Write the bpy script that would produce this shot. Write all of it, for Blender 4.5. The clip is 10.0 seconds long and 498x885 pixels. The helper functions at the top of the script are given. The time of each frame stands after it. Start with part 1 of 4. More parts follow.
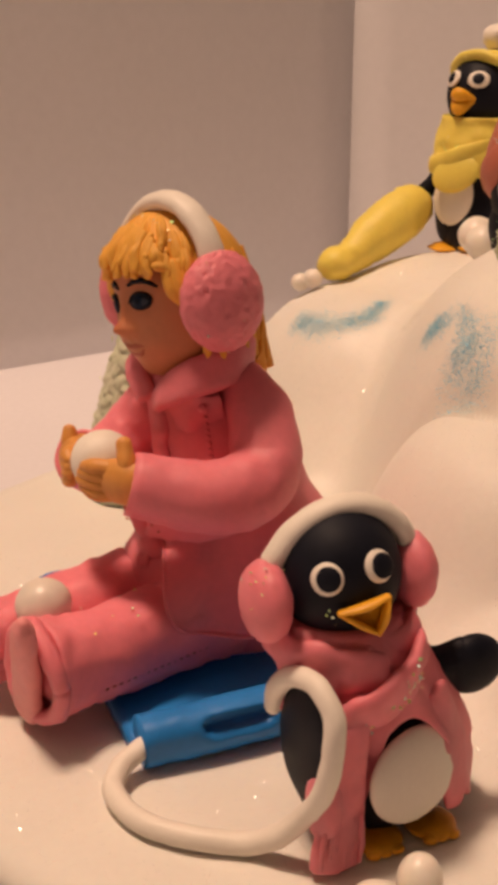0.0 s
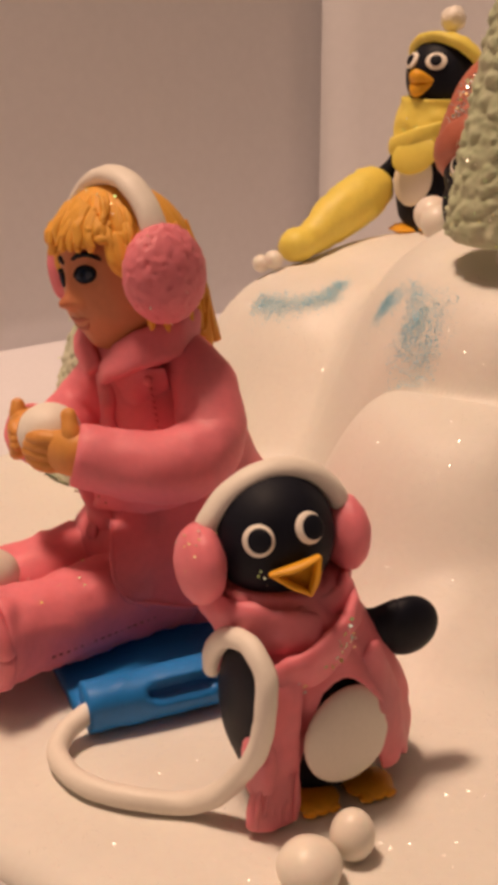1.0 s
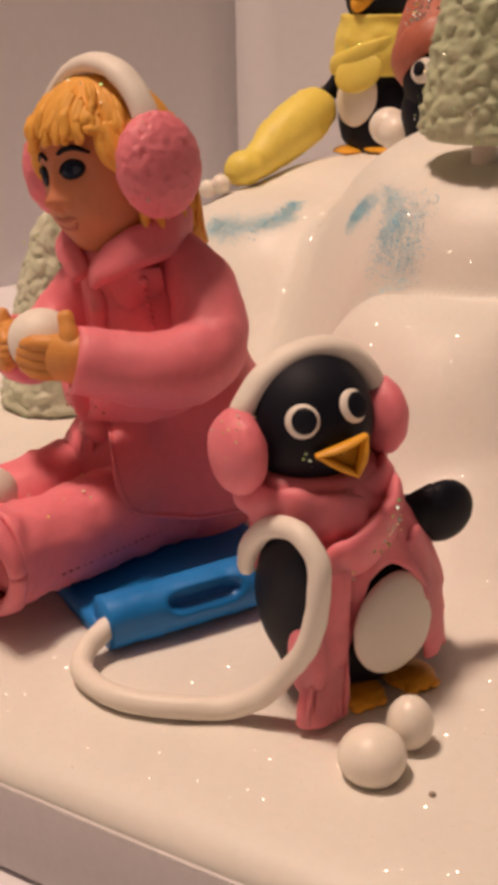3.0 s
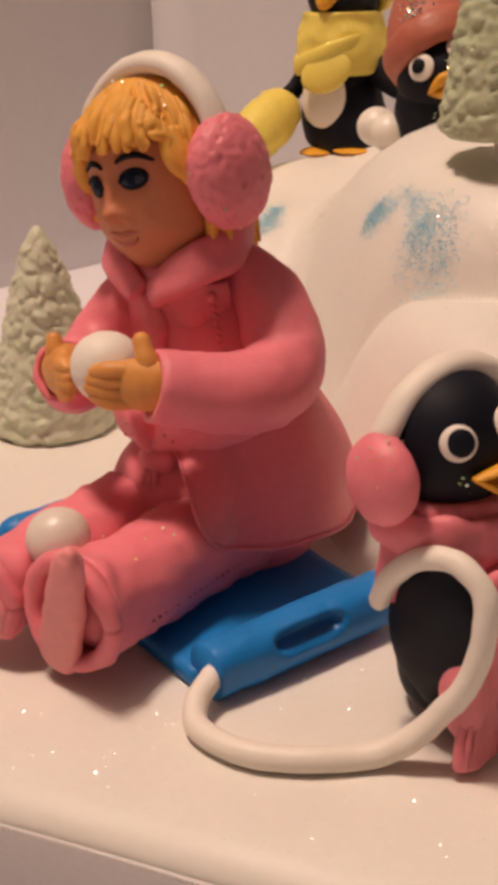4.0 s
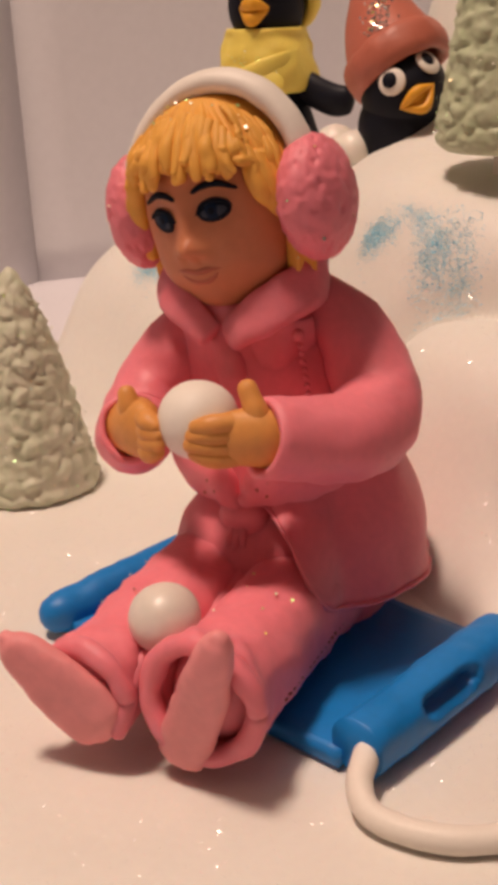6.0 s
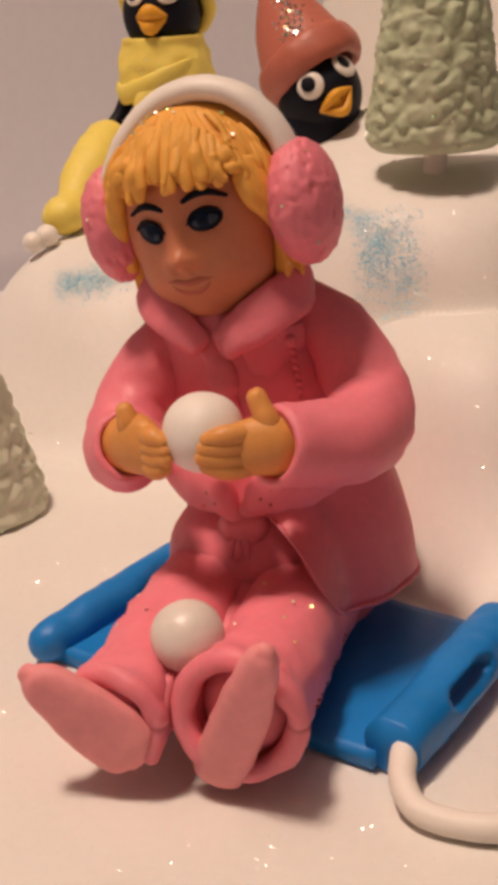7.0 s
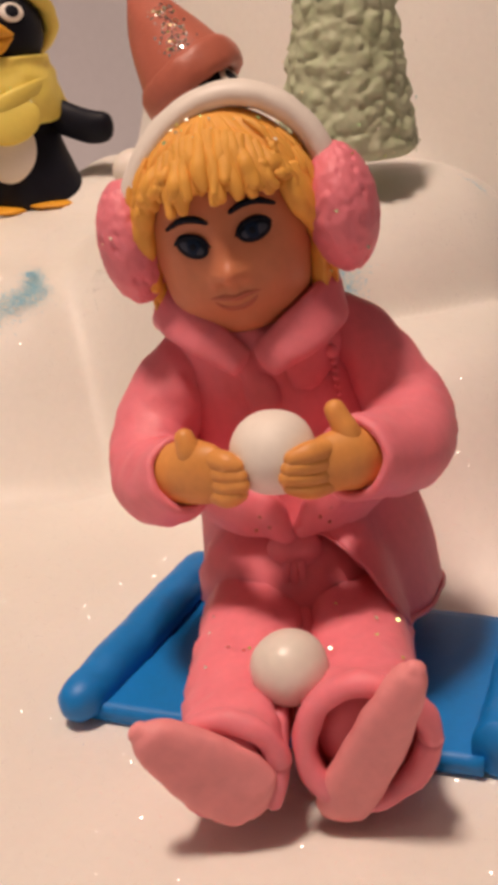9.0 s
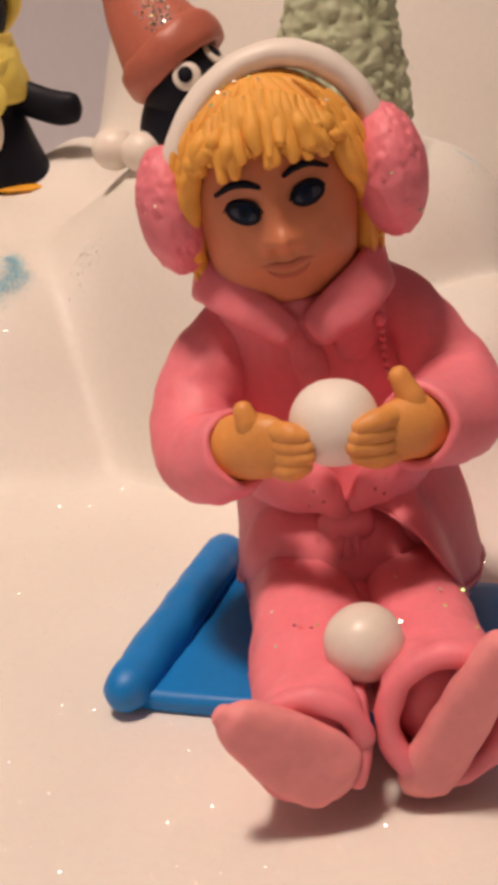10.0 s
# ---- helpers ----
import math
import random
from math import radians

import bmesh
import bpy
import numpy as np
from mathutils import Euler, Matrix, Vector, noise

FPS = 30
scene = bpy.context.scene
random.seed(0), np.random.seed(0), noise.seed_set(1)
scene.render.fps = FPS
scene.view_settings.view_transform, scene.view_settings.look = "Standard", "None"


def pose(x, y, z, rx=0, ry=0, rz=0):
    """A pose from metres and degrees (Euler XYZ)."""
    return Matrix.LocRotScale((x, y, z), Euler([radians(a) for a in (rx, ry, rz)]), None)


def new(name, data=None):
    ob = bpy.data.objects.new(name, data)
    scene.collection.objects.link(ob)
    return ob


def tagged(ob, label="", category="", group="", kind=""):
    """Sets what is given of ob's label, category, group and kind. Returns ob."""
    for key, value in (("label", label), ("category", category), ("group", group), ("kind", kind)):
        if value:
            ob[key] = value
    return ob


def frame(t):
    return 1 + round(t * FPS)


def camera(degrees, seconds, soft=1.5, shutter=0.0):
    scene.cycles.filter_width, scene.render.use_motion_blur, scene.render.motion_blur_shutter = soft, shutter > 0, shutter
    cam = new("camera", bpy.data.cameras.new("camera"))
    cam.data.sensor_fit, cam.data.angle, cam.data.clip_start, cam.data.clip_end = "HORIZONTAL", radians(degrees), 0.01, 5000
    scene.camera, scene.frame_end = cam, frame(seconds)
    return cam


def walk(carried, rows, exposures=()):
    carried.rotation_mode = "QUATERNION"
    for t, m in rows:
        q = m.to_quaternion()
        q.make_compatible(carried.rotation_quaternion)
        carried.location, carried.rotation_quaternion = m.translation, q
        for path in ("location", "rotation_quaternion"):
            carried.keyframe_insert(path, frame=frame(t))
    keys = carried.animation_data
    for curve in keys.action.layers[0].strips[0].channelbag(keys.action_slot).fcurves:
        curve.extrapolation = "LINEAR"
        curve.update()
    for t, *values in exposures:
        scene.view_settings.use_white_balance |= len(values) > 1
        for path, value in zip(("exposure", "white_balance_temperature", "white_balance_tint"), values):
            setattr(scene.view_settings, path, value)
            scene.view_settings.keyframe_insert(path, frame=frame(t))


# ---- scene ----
cam = camera(24.1, 10.0, soft=5.6)
METRES, EYE, TILT, LEAN, TURN = 0.22, 0.11, -20.0, 0.0, 0.0
ROWS = [
    (0.0, 0.0, 0.0, 0.0, -0.0, 0.0, -0.0),
    (0.5, 0.0193, -0.0083, -0.0172, -0.18, -0.31, -0.06),
    (1.0, 0.0342, -0.0127, -0.0179, -0.53, -0.29, 0.43),
    (1.5, 0.0294, -0.0009, -0.0541, -2.32, -1.08, 1.38),
    (2.0, 0.0206, 0.0003, -0.0793, -2.92, -1.91, 1.88),
    (2.5, -0.0234, 0.0098, -0.0712, -4.37, -1.81, 2.22),
    (2.7, -0.034, 0.0167, -0.074, -4.80, -1.79, 2.53),
    (3.8, -0.1596, 0.0863, -0.0483, -11.62, -1.91, 5.50),
    (4.0, -0.1971, 0.1105, -0.0453, -13.05, -2.14, 6.07),
    (4.5, -0.2587, 0.1611, -0.0242, -16.82, -2.46, 7.98),
    (5.0, -0.3185, 0.2036, -0.0037, -19.05, -2.19, 8.95),
    (5.5, -0.364, 0.2416, 0.0182, -22.09, -1.8, 10.36),
    (6.0, -0.3521, 0.2376, -0.0023, -23.07, -2.55, 10.46),
    (6.2, -0.3669, 0.2298, 0.0031, -24.09, -2.41, 10.06),
    (7.3, -0.4595, 0.3145, 0.0275, -34.25, -4.25, 15.30),
    (7.5, -0.4827, 0.3284, 0.0386, -36.31, -4.21, 15.37),
    (8.0, -0.5049, 0.3586, 0.0464, -38.01, -4.88, 15.92),
    (8.5, -0.548, 0.4122, 0.067, -41.74, -5.45, 17.26),
    (9.0, -0.5616, 0.4291, 0.0662, -45.65, -6.63, 18.58),
    (9.5, -0.5738, 0.4495, 0.0668, -46.99, -7.17, 18.87),
    (10.0, -0.6018, 0.5025, 0.0783, -50.45, -8.42, 19.91),
]
walk(cam, [(t, pose(0, 0, EYE, TILT, LEAN, TURN) @ pose(METRES * x, METRES * y, METRES * z, 90 + pitch, roll, yaw)) for t, x, y, z, yaw, pitch, roll in ROWS],
     exposures=[(0.0, 0.05, 7400, 12), (2.5, 0.09, 6700, 10), (5.0, 0.08, 6350, 9), (8.0, 0.10, 6150, 8), (10.0, 0.16, 6050, 7)])


# ---- world, light ----
world = bpy.data.worlds.new("world")
scene.world = world
world.use_nodes = True
world.node_tree.nodes["Background"].inputs[0].default_value = (0.80, 0.72, 0.75, 1)
world.node_tree.nodes["Background"].inputs[1].default_value = 0.03


def bulb(name, at, watts, radius, colour):
    data = bpy.data.lights.new(name, "POINT")
    data.shadow_soft_size, data.energy, data.color = radius, watts, colour
    ob = new(name, data)
    ob.location = at
    return ob


bulb("ceiling_lamp_light", (-0.34, 0.22, 1.36), 58.0, 0.10, (1.0, 0.72, 0.56))


# ---- materials ----
def mat(name, colour, rough=0.5, vary=0.06, grain=900.0, bump=0.25, dist=0.0003, coat=0.0, sss=0.0, metal=0.0, blotch=120.0, second=None):
    """Sugar paste and other plain stuffs: blotches, fine grain, relief at millimetre size."""
    m = bpy.data.materials.new(name)
    m.use_nodes = True
    n, l = m.node_tree.nodes, m.node_tree.links
    b = n["Principled BSDF"]
    tc = n.new("ShaderNodeTexCoord")
    big, small = n.new("ShaderNodeTexNoise"), n.new("ShaderNodeTexNoise")
    big.inputs["Scale"].default_value, big.inputs["Detail"].default_value = blotch, 3
    small.inputs["Scale"].default_value, small.inputs["Detail"].default_value = grain, 4
    for t in (big, small):
        l.new(tc.outputs["Object"], t.inputs["Vector"])
    mix = n.new("ShaderNodeMixRGB")
    c = Vector(colour)
    mix.inputs[1].default_value = (*(c * (1 - vary)), 1)
    mix.inputs[2].default_value = (*(second or [min(1, v * (1 + vary)) for v in c]), 1)
    add = n.new("ShaderNodeMath")
    add.operation = "MULTIPLY_ADD"
    l.new(small.outputs[0], add.inputs[0])
    add.inputs[1].default_value = 0.5
    half = n.new("ShaderNodeMath")
    half.operation = "MULTIPLY"
    l.new(big.outputs[0], half.inputs[0])
    half.inputs[1].default_value = 0.5
    l.new(half.outputs[0], add.inputs[2])
    ramp = n.new("ShaderNodeMapRange")
    ramp.inputs[1].default_value, ramp.inputs[2].default_value = 0.3, 0.7
    l.new(add.outputs[0], ramp.inputs[0])
    l.new(ramp.outputs[0], mix.inputs[0])
    l.new(mix.outputs[0], b.inputs["Base Color"])
    rr = n.new("ShaderNodeMapRange")
    rr.inputs[1].default_value, rr.inputs[2].default_value = 0.3, 0.7
    rr.inputs[3].default_value, rr.inputs[4].default_value = rough - 0.08, min(1, rough + 0.08)
    l.new(big.outputs[0], rr.inputs[0])
    l.new(rr.outputs[0], b.inputs["Roughness"])
    bp = n.new("ShaderNodeBump")
    bp.inputs["Strength"].default_value, bp.inputs["Distance"].default_value = bump, dist
    l.new(add.outputs[0], bp.inputs["Height"])
    l.new(bp.outputs[0], b.inputs["Normal"])
    b.inputs["Metallic"].default_value = metal
    b.inputs["Coat Weight"].default_value = coat
    b.inputs["Coat Roughness"].default_value = 0.25
    if sss:
        b.inputs["Subsurface Weight"].default_value = sss
        b.inputs["Subsurface Radius"].default_value = (1.0, 0.6, 0.4)
        b.inputs["Subsurface Scale"].default_value = 0.0025
    return m


def glitter_mat(name, colours, metal=0.9, rough=0.25):
    m = bpy.data.materials.new(name)
    m.use_nodes = True
    n, l = m.node_tree.nodes, m.node_tree.links
    b = n["Principled BSDF"]
    g, r = n.new("ShaderNodeNewGeometry"), n.new("ShaderNodeValToRGB")
    l.new(g.outputs["Random Per Island"], r.inputs[0])
    e = r.color_ramp.elements
    e[0].color, e[1].color = (*colours[0], 1), (*colours[-1], 1)
    for i, c in enumerate(colours[1:-1]):
        e.new((i + 1) / (len(colours) - 1)).color = (*c, 1)
    l.new(r.outputs[0], b.inputs["Base Color"])
    b.inputs["Metallic"].default_value, b.inputs["Roughness"].default_value = metal, rough
    return m


def clear_glitter(name, colours, share, rough):
    """See-through flakes of which only the gleam shows."""
    m = glitter_mat(name, colours, 1.0, rough)
    n, l = m.node_tree.nodes, m.node_tree.links
    add, clear, gleam = n.new("ShaderNodeAddShader"), n.new("ShaderNodeBsdfTransparent"), n.new("ShaderNodeBsdfGlossy")
    gleam.inputs["Roughness"].default_value = rough
    dim = n.new("ShaderNodeMixRGB")
    dim.inputs[0].default_value, dim.inputs[1].default_value = share, (0, 0, 0, 1)
    l.new(n["Color Ramp"].outputs[0], dim.inputs[2])
    l.new(dim.outputs[0], gleam.inputs["Color"])
    l.new(clear.outputs[0], add.inputs[0])
    l.new(gleam.outputs[0], add.inputs[1])
    l.new(add.outputs[0], n["Material Output"].inputs["Surface"])
    n.remove(n["Principled BSDF"])
    return m


SNOW = mat("white_sugar_paste", (0.775, 0.745, 0.685), 0.58, 0.03, 700, 0.2, 0.0004, coat=0.03, sss=0.1, blotch=60)
SNOW.node_tree.nodes["Principled BSDF"].inputs["Coat Weight"].default_value = 0.14
SNOW.node_tree.nodes["Principled BSDF"].inputs["Coat Roughness"].default_value = 0.38
BALL = mat("pearl_white_paste", (0.86, 0.805, 0.715), 0.42, 0.03, 1500, 0.2, 0.0002, coat=0.18, sss=0.15)
WHITE = mat("white_paste", (0.83, 0.775, 0.69), 0.5, 0.03, 1400, 0.2, 0.0002)
PINK = mat("pink_paste", (0.81, 0.22, 0.27), 0.54, 0.07, 800, 0.4, 0.0004, sss=0.3)
MUFF = mat("textured_pink_paste", (0.78, 0.215, 0.265), 0.5, 0.06, 900, 0.5, 0.0006, sss=0.12, blotch=200)
SOLE = mat("pale_pink_paste", (0.80, 0.29, 0.30), 0.55, 0.08, 600, 0.6, 0.0006, sss=0.1)
SKIN = mat("skin_paste", (0.57, 0.205, 0.095), 0.5, 0.08, 700, 0.3, 0.0003, sss=0.3)
BLUSH = mat("pressed_mark", (0.42, 0.10, 0.06), 0.5, 0.06, 900, 0.2, 0.0003)
HAIR = mat("yellow_hair_paste", (0.80, 0.39, 0.06), 0.64, 0.08, 800, 0.35, 0.0004, sss=0.1)
MITT = mat("tan_paste", (0.70, 0.31, 0.075), 0.5, 0.10, 800, 0.35, 0.0003, sss=0.1)
LIP = mat("lip_colour", (0.47, 0.125, 0.07), 0.55, 0.08, 900, 0.2, 0.0003, sss=0.2)
INK = mat("edible_ink", (0.006, 0.009, 0.018), 0.6, 0.3, 900, 0.1, 0.0002)
IRIS = mat("blue_ink", (0.007, 0.018, 0.045), 0.6, 0.3, 900, 0.1, 0.0002)
SCLERA = mat("grey_blue_ink", (0.05, 0.058, 0.082), 0.6, 0.3, 900, 0.1, 0.0002)
for m in (INK, IRIS, SCLERA):
    m.node_tree.nodes["Principled BSDF"].inputs["Specular IOR Level"].default_value = 0.12
BLACK = mat("black_paste", (0.006, 0.007, 0.014), 0.55, 0.25, 1200, 0.15, 0.0002)
BLACK.node_tree.nodes["Principled BSDF"].inputs["Specular IOR Level"].default_value = 0.2
ORANGE = mat("orange_paste", (0.80, 0.38, 0.02), 0.5, 0.12, 900, 0.3, 0.0003)
YELLOW = mat("yellow_paste", (0.84, 0.68, 0.13), 0.55, 0.05, 900, 0.25, 0.0003, sss=0.1)
CORAL = mat("coral_paste", (0.47, 0.135, 0.085), 0.5, 0.08, 700, 0.45, 0.0004, coat=0.04)
BLUE = mat("blue_paste", (0.006, 0.20, 0.59), 0.48, 0.08, 900, 0.2, 0.0003)
LEAF = mat("pale_green_paste", (0.72, 0.70, 0.555), 0.55, 0.10, 700, 0.5, 0.0005, blotch=130, second=(0.55, 0.60, 0.41))
LEAF_B = mat("green_paste", (0.60, 0.615, 0.44), 0.55, 0.10, 700, 0.5, 0.0005, blotch=130, second=(0.43, 0.51, 0.30))
RIBBON = mat("satin_ribbon", (0.62, 0.59, 0.59), 0.35, 0.06, 900, 0.25, 0.0003, blotch=40)
CARD = mat("white_card", (0.75, 0.735, 0.75), 0.85, 0.03, 260, 0.05, 0.0004, blotch=8)
CLOTH = mat("table_cloth", (0.74, 0.72, 0.76), 0.8, 0.04, 500, 0.15, 0.0005, blotch=10)
# dark grey chosen to weaken the fill light bounced off walls and ceiling
PAINT = mat("dark_room_paint", (0.24, 0.22, 0.22), 0.9, 0.04, 60, 0.1, 0.001, blotch=2)
WOODF = mat("room_floor", (0.28, 0.19, 0.12), 0.6, 0.15, 40, 0.1, 0.001, blotch=4)
SPARK = clear_glitter("clear_glitter", [(0.98, 0.94, 0.9), (0.92, 0.95, 0.98), (0.98, 0.9, 0.84), (0.86, 0.98, 0.9)], 0.28, 0.28)
SPARKC = glitter_mat("hologram_glitter", [(0.95, 0.85, 0.25), (0.5, 0.95, 0.4), (0.95, 0.95, 0.92), (0.95, 0.75, 0.35), (0.5, 0.85, 0.9)], 0.7, 0.36)
CREAM = mat("cream_paste", (0.77, 0.71, 0.63), 0.45, 0.05, 900, 0.25, 0.0003, coat=0.1, sss=0.1)
CRUMB = mat("dark_crumb", (0.40, 0.34, 0.28), 0.7, 0.2, 900, 0.4, 0.0003)
SPARKS = glitter_mat("silver_glitter", [(0.9, 0.88, 0.86), (0.75, 0.76, 0.8), (0.95, 0.9, 0.8), (0.8, 0.85, 0.8)], 0.95, 0.22)
SPARKB = glitter_mat("blue_glitter", [(0.14, 0.50, 0.68), (0.30, 0.63, 0.79), (0.18, 0.54, 0.72), (0.68, 0.90, 0.92)], 0.0, 0.4)

MM = 0.001


# ---- shape building: all lengths in millimetres ----
def unit(v):
    v = np.asarray(v, float)
    return v / (np.linalg.norm(v) + 1e-12)


def spline(pts, steps):
    """A smooth run through rows of numbers."""
    p = np.asarray(pts, float)
    q = np.vstack([2 * p[0] - p[1], p, 2 * p[-1] - p[-2]])
    out = []
    for i in range(len(p) - 1):
        a, b, c, d = q[i:i + 4]
        for s in np.linspace(0, 1, steps, endpoint=False):
            out.append(0.5 * (2 * b + (c - a) * s + (2 * a - 5 * b + 4 * c - d) * s * s + (3 * b - a - 3 * c + d) * s ** 3))
    return np.array(out + [p[-1]])


class Shape:
    """One mesh in the making: grids of points with a material each, in a frame of its own."""

    def __init__(self, at=(0, 0, 0), heading=None, seed=1):
        self.v, self.f, self.m, self.mats = [], [], [], []
        self.at = np.array(at, float)
        f = unit(heading) if heading is not None else np.array([1.0, 0.0])
        self.rot = np.array([[f[0], -f[1], 0], [f[1], f[0], 0], [0, 0, 1.0]])
        self.rng = np.random.RandomState(seed)

    def slot(self, material):
        if material not in self.mats:
            self.mats.append(material)
        return self.mats.index(material)

    def add(self, pts, faces, material):
        k, s = len(self.v), self.slot(material)
        w = np.asarray(pts, float) @ self.rot.T + self.at
        self.v += (w * MM).tolist()
        self.f += [tuple(i + k for i in fc) for fc in faces]
        self.m += [s] * len(faces)

    def grid(self, rings, material, ends=(True, True)):
        """Rings of equal count, closed around; ends closed with a fan."""
        rings = np.asarray(rings)
        a, n = rings.shape[:2]
        pts = rings.reshape(-1, 3).tolist()
        fc = [(i * n + j, i * n + (j + 1) % n, (i + 1) * n + (j + 1) % n, (i + 1) * n + j) for i in range(a - 1) for j in range(n)]
        for end, i in zip(ends, (0, a - 1)):
            if end:
                pts.append(rings[i].mean(0).tolist())
                c = len(pts) - 1
                fc += [((c, i * n + (j + 1) % n, i * n + j) if i == 0 else (c, i * n + j, i * n + (j + 1) % n)) for j in range(n)]
        self.add(pts, fc, material)

    def ball(self, c, r, material, axes=None, n=28, lump=0.0, freq=0.5, power=1.0, push=None):
        """An ellipsoid; axes: three unit rows for its radii; lump: unevenness."""
        r = np.broadcast_to(np.asarray(r, float), (3,))
        ax = np.eye(3) if axes is None else np.asarray(axes, float)
        th = np.linspace(0.06, math.pi - 0.06, n // 2 + 1)
        ph = np.linspace(0, 2 * math.pi, n, endpoint=False)
        rings = []
        off = self.rng.rand(3) * 50
        for t in th:
            ring = []
            for p in ph:
                d = np.array([math.sin(t) * math.cos(p), math.sin(t) * math.sin(p), math.cos(t)])
                d = np.sign(d) * np.abs(d) ** power
                k = 1.0
                if lump:
                    k += lump * noise.noise(Vector(d * r * freq + off))
                q = d * r * k
                if push:
                    q = q + push(q)
                ring.append(np.asarray(c) + q @ ax)
            rings.append(ring)
        self.grid(rings, material)

    def tube(self, pts, radii, material, hint=(0, 0, 1), n=18, steps=7, caps=(True, True), dent=None, lump=0.0, square=1.0):
        """A rope, limb or strap: radii are numbers or (along hint, across) pairs at each point."""
        rad = [(r, r) if np.isscalar(r) else tuple(r) for r in radii]
        row = spline(np.hstack([np.asarray(pts, float), np.asarray(rad, float)]), steps)
        p, rr = row[:, :3], np.maximum(row[:, 3:], 0.05)
        tan = np.gradient(p, axis=0)
        rings, off = [], self.rng.rand(3) * 50
        k = len(p)
        ang = np.linspace(0, 2 * math.pi, n, endpoint=False)

        def ring(c, t, a, b, s):
            up = unit(np.asarray(hint, float) - np.dot(hint, t) * t)
            side = np.cross(t, up)
            out = []
            for g in ang:
                ca, sa = math.cos(g), math.sin(g)
                ca, sa = math.copysign(abs(ca) ** square, ca), math.copysign(abs(sa) ** square, sa)
                q = 1.0 - (dent(s, g) if dent else 0.0)
                w = c + (up * ca * a + side * sa * b) * q
                if lump:
                    w = w + (up * ca + side * sa) * lump * noise.noise(Vector(w * 0.35 + off))
                out.append(w)
            return out

        for i in range(k):
            t = unit(tan[i])
            a, b = rr[i]
            if i == 0 and caps[0]:
                for e in (0.25, 0.6, 0.87):
                    rings.append(ring(p[0] - t * math.sqrt(1 - e * e) * min(a, b), t, a * e, b * e, 0))
            rings.append(ring(p[i], t, a, b, i / (k - 1)))
            if i == k - 1 and caps[1]:
                for e in (0.87, 0.6, 0.25):
                    rings.append(ring(p[i] + t * math.sqrt(1 - e * e) * min(a, b), t, a * e, b * e, 1))
        if caps[1] is None:
            t, (a, b) = unit(tan[-1]), rr[-1]
            rings += [ring(p[-1], t, a * 0.82, b * 0.82, 1), ring(p[-1] - t * 3, t, a * 0.72, b * 0.72, 1), ring(p[-1] - t * 7, t, a * 0.55, b * 0.55, 1)]
        self.grid(rings, material)

    def loft(self, rows, material, n=36, steps=5, power=1.0, lump=0.0):
        """Level sections (height, u, v, half length, half width) stacked up."""
        row = spline(rows, steps)
        ang = np.linspace(0, 2 * math.pi, n, endpoint=False)
        off = self.rng.rand(3) * 50
        rings = []
        for w, u, v, a, b in row:
            ring = []
            for g in ang:
                ca, sa = math.cos(g), math.sin(g)
                q = np.array([u + math.copysign(abs(ca) ** power, ca) * a, v + math.copysign(abs(sa) ** power, sa) * b, w])
                if lump:
                    q = q + np.array([ca, sa, 0]) * lump * noise.noise(Vector(q * 0.25 + off))
                ring.append(q)
            rings.append(ring)
        self.grid(rings, material)

    def shell(self, outer, material, thick=1.2, na=72, nb=22):
        """A garment or wig open below: outer(phi, s) gives the point, s from 0 (top) to 1 (hem); doubled inwards, with a hem."""
        ang = np.linspace(0, 2 * math.pi, na, endpoint=False)
        rings = [[outer(p, s) for p in ang] for s in np.linspace(0.0, 1, nb)]
        mid = np.mean(np.asarray(rings[-1]), 0)
        for k, drop in ((0.5, 0.4), (1.0, 0.2)):
            ring = []
            for q in rings[nb - 1]:
                d = mid - q
                d[2] = 0
                ring.append(np.asarray(q) + unit(d) * thick * k - np.array([0, 0, drop * thick * (1 - k)]))
            rings.append(ring)
        for s in (0.9, 0.75):
            ring = []
            for p in ang:
                q = np.asarray(outer(p, s))
                d = mid - q
                d[2] = 0
                ring.append(q + unit(d) * thick)
            rings.append(ring)
        self.grid(rings, material, (True, False))

    def flakes(self, spots, normals, sizes, material, tilt=0.5):
        """Small loose flakes, each a bent scrap with its own lie."""
        for q, nn, s in zip(spots, normals, sizes):
            d = unit(np.asarray(nn) + self.rng.normal(0, tilt, 3))
            a = unit(np.cross(d, self.rng.normal(0, 1, 3)))
            b = np.cross(d, a)
            q = np.asarray(q) + d * s * 0.1
            self.add([q + a * s, q + b * s * 0.8, q - a * s, q - b * s * 0.8], [(0, 1, 2, 3)], material)


def made(name, sh, parent=None, label="", smooth=True):
    """The shape as ONE mesh object, under a parent where there is one."""
    me = bpy.data.meshes.new(name)
    me.from_pydata(sh.v, [], sh.f)
    for m in sh.mats:
        me.materials.append(m)
    me.polygons.foreach_set("material_index", sh.m)
    me.polygons.foreach_set("use_smooth", [smooth] * len(sh.f))
    me.update()
    if len(sh.f) < 60000:
        bm = bmesh.new()
        bm.from_mesh(me)
        bmesh.ops.recalc_face_normals(bm, faces=bm.faces)
        bm.to_mesh(me)
        bm.free()
    ob = new(name, me)
    if parent is not None:
        ob.parent = parent
    if label:
        ob["label"] = label
    return ob


def empty(name, label, category, group=""):
    return tagged(new(name), label, category, group)


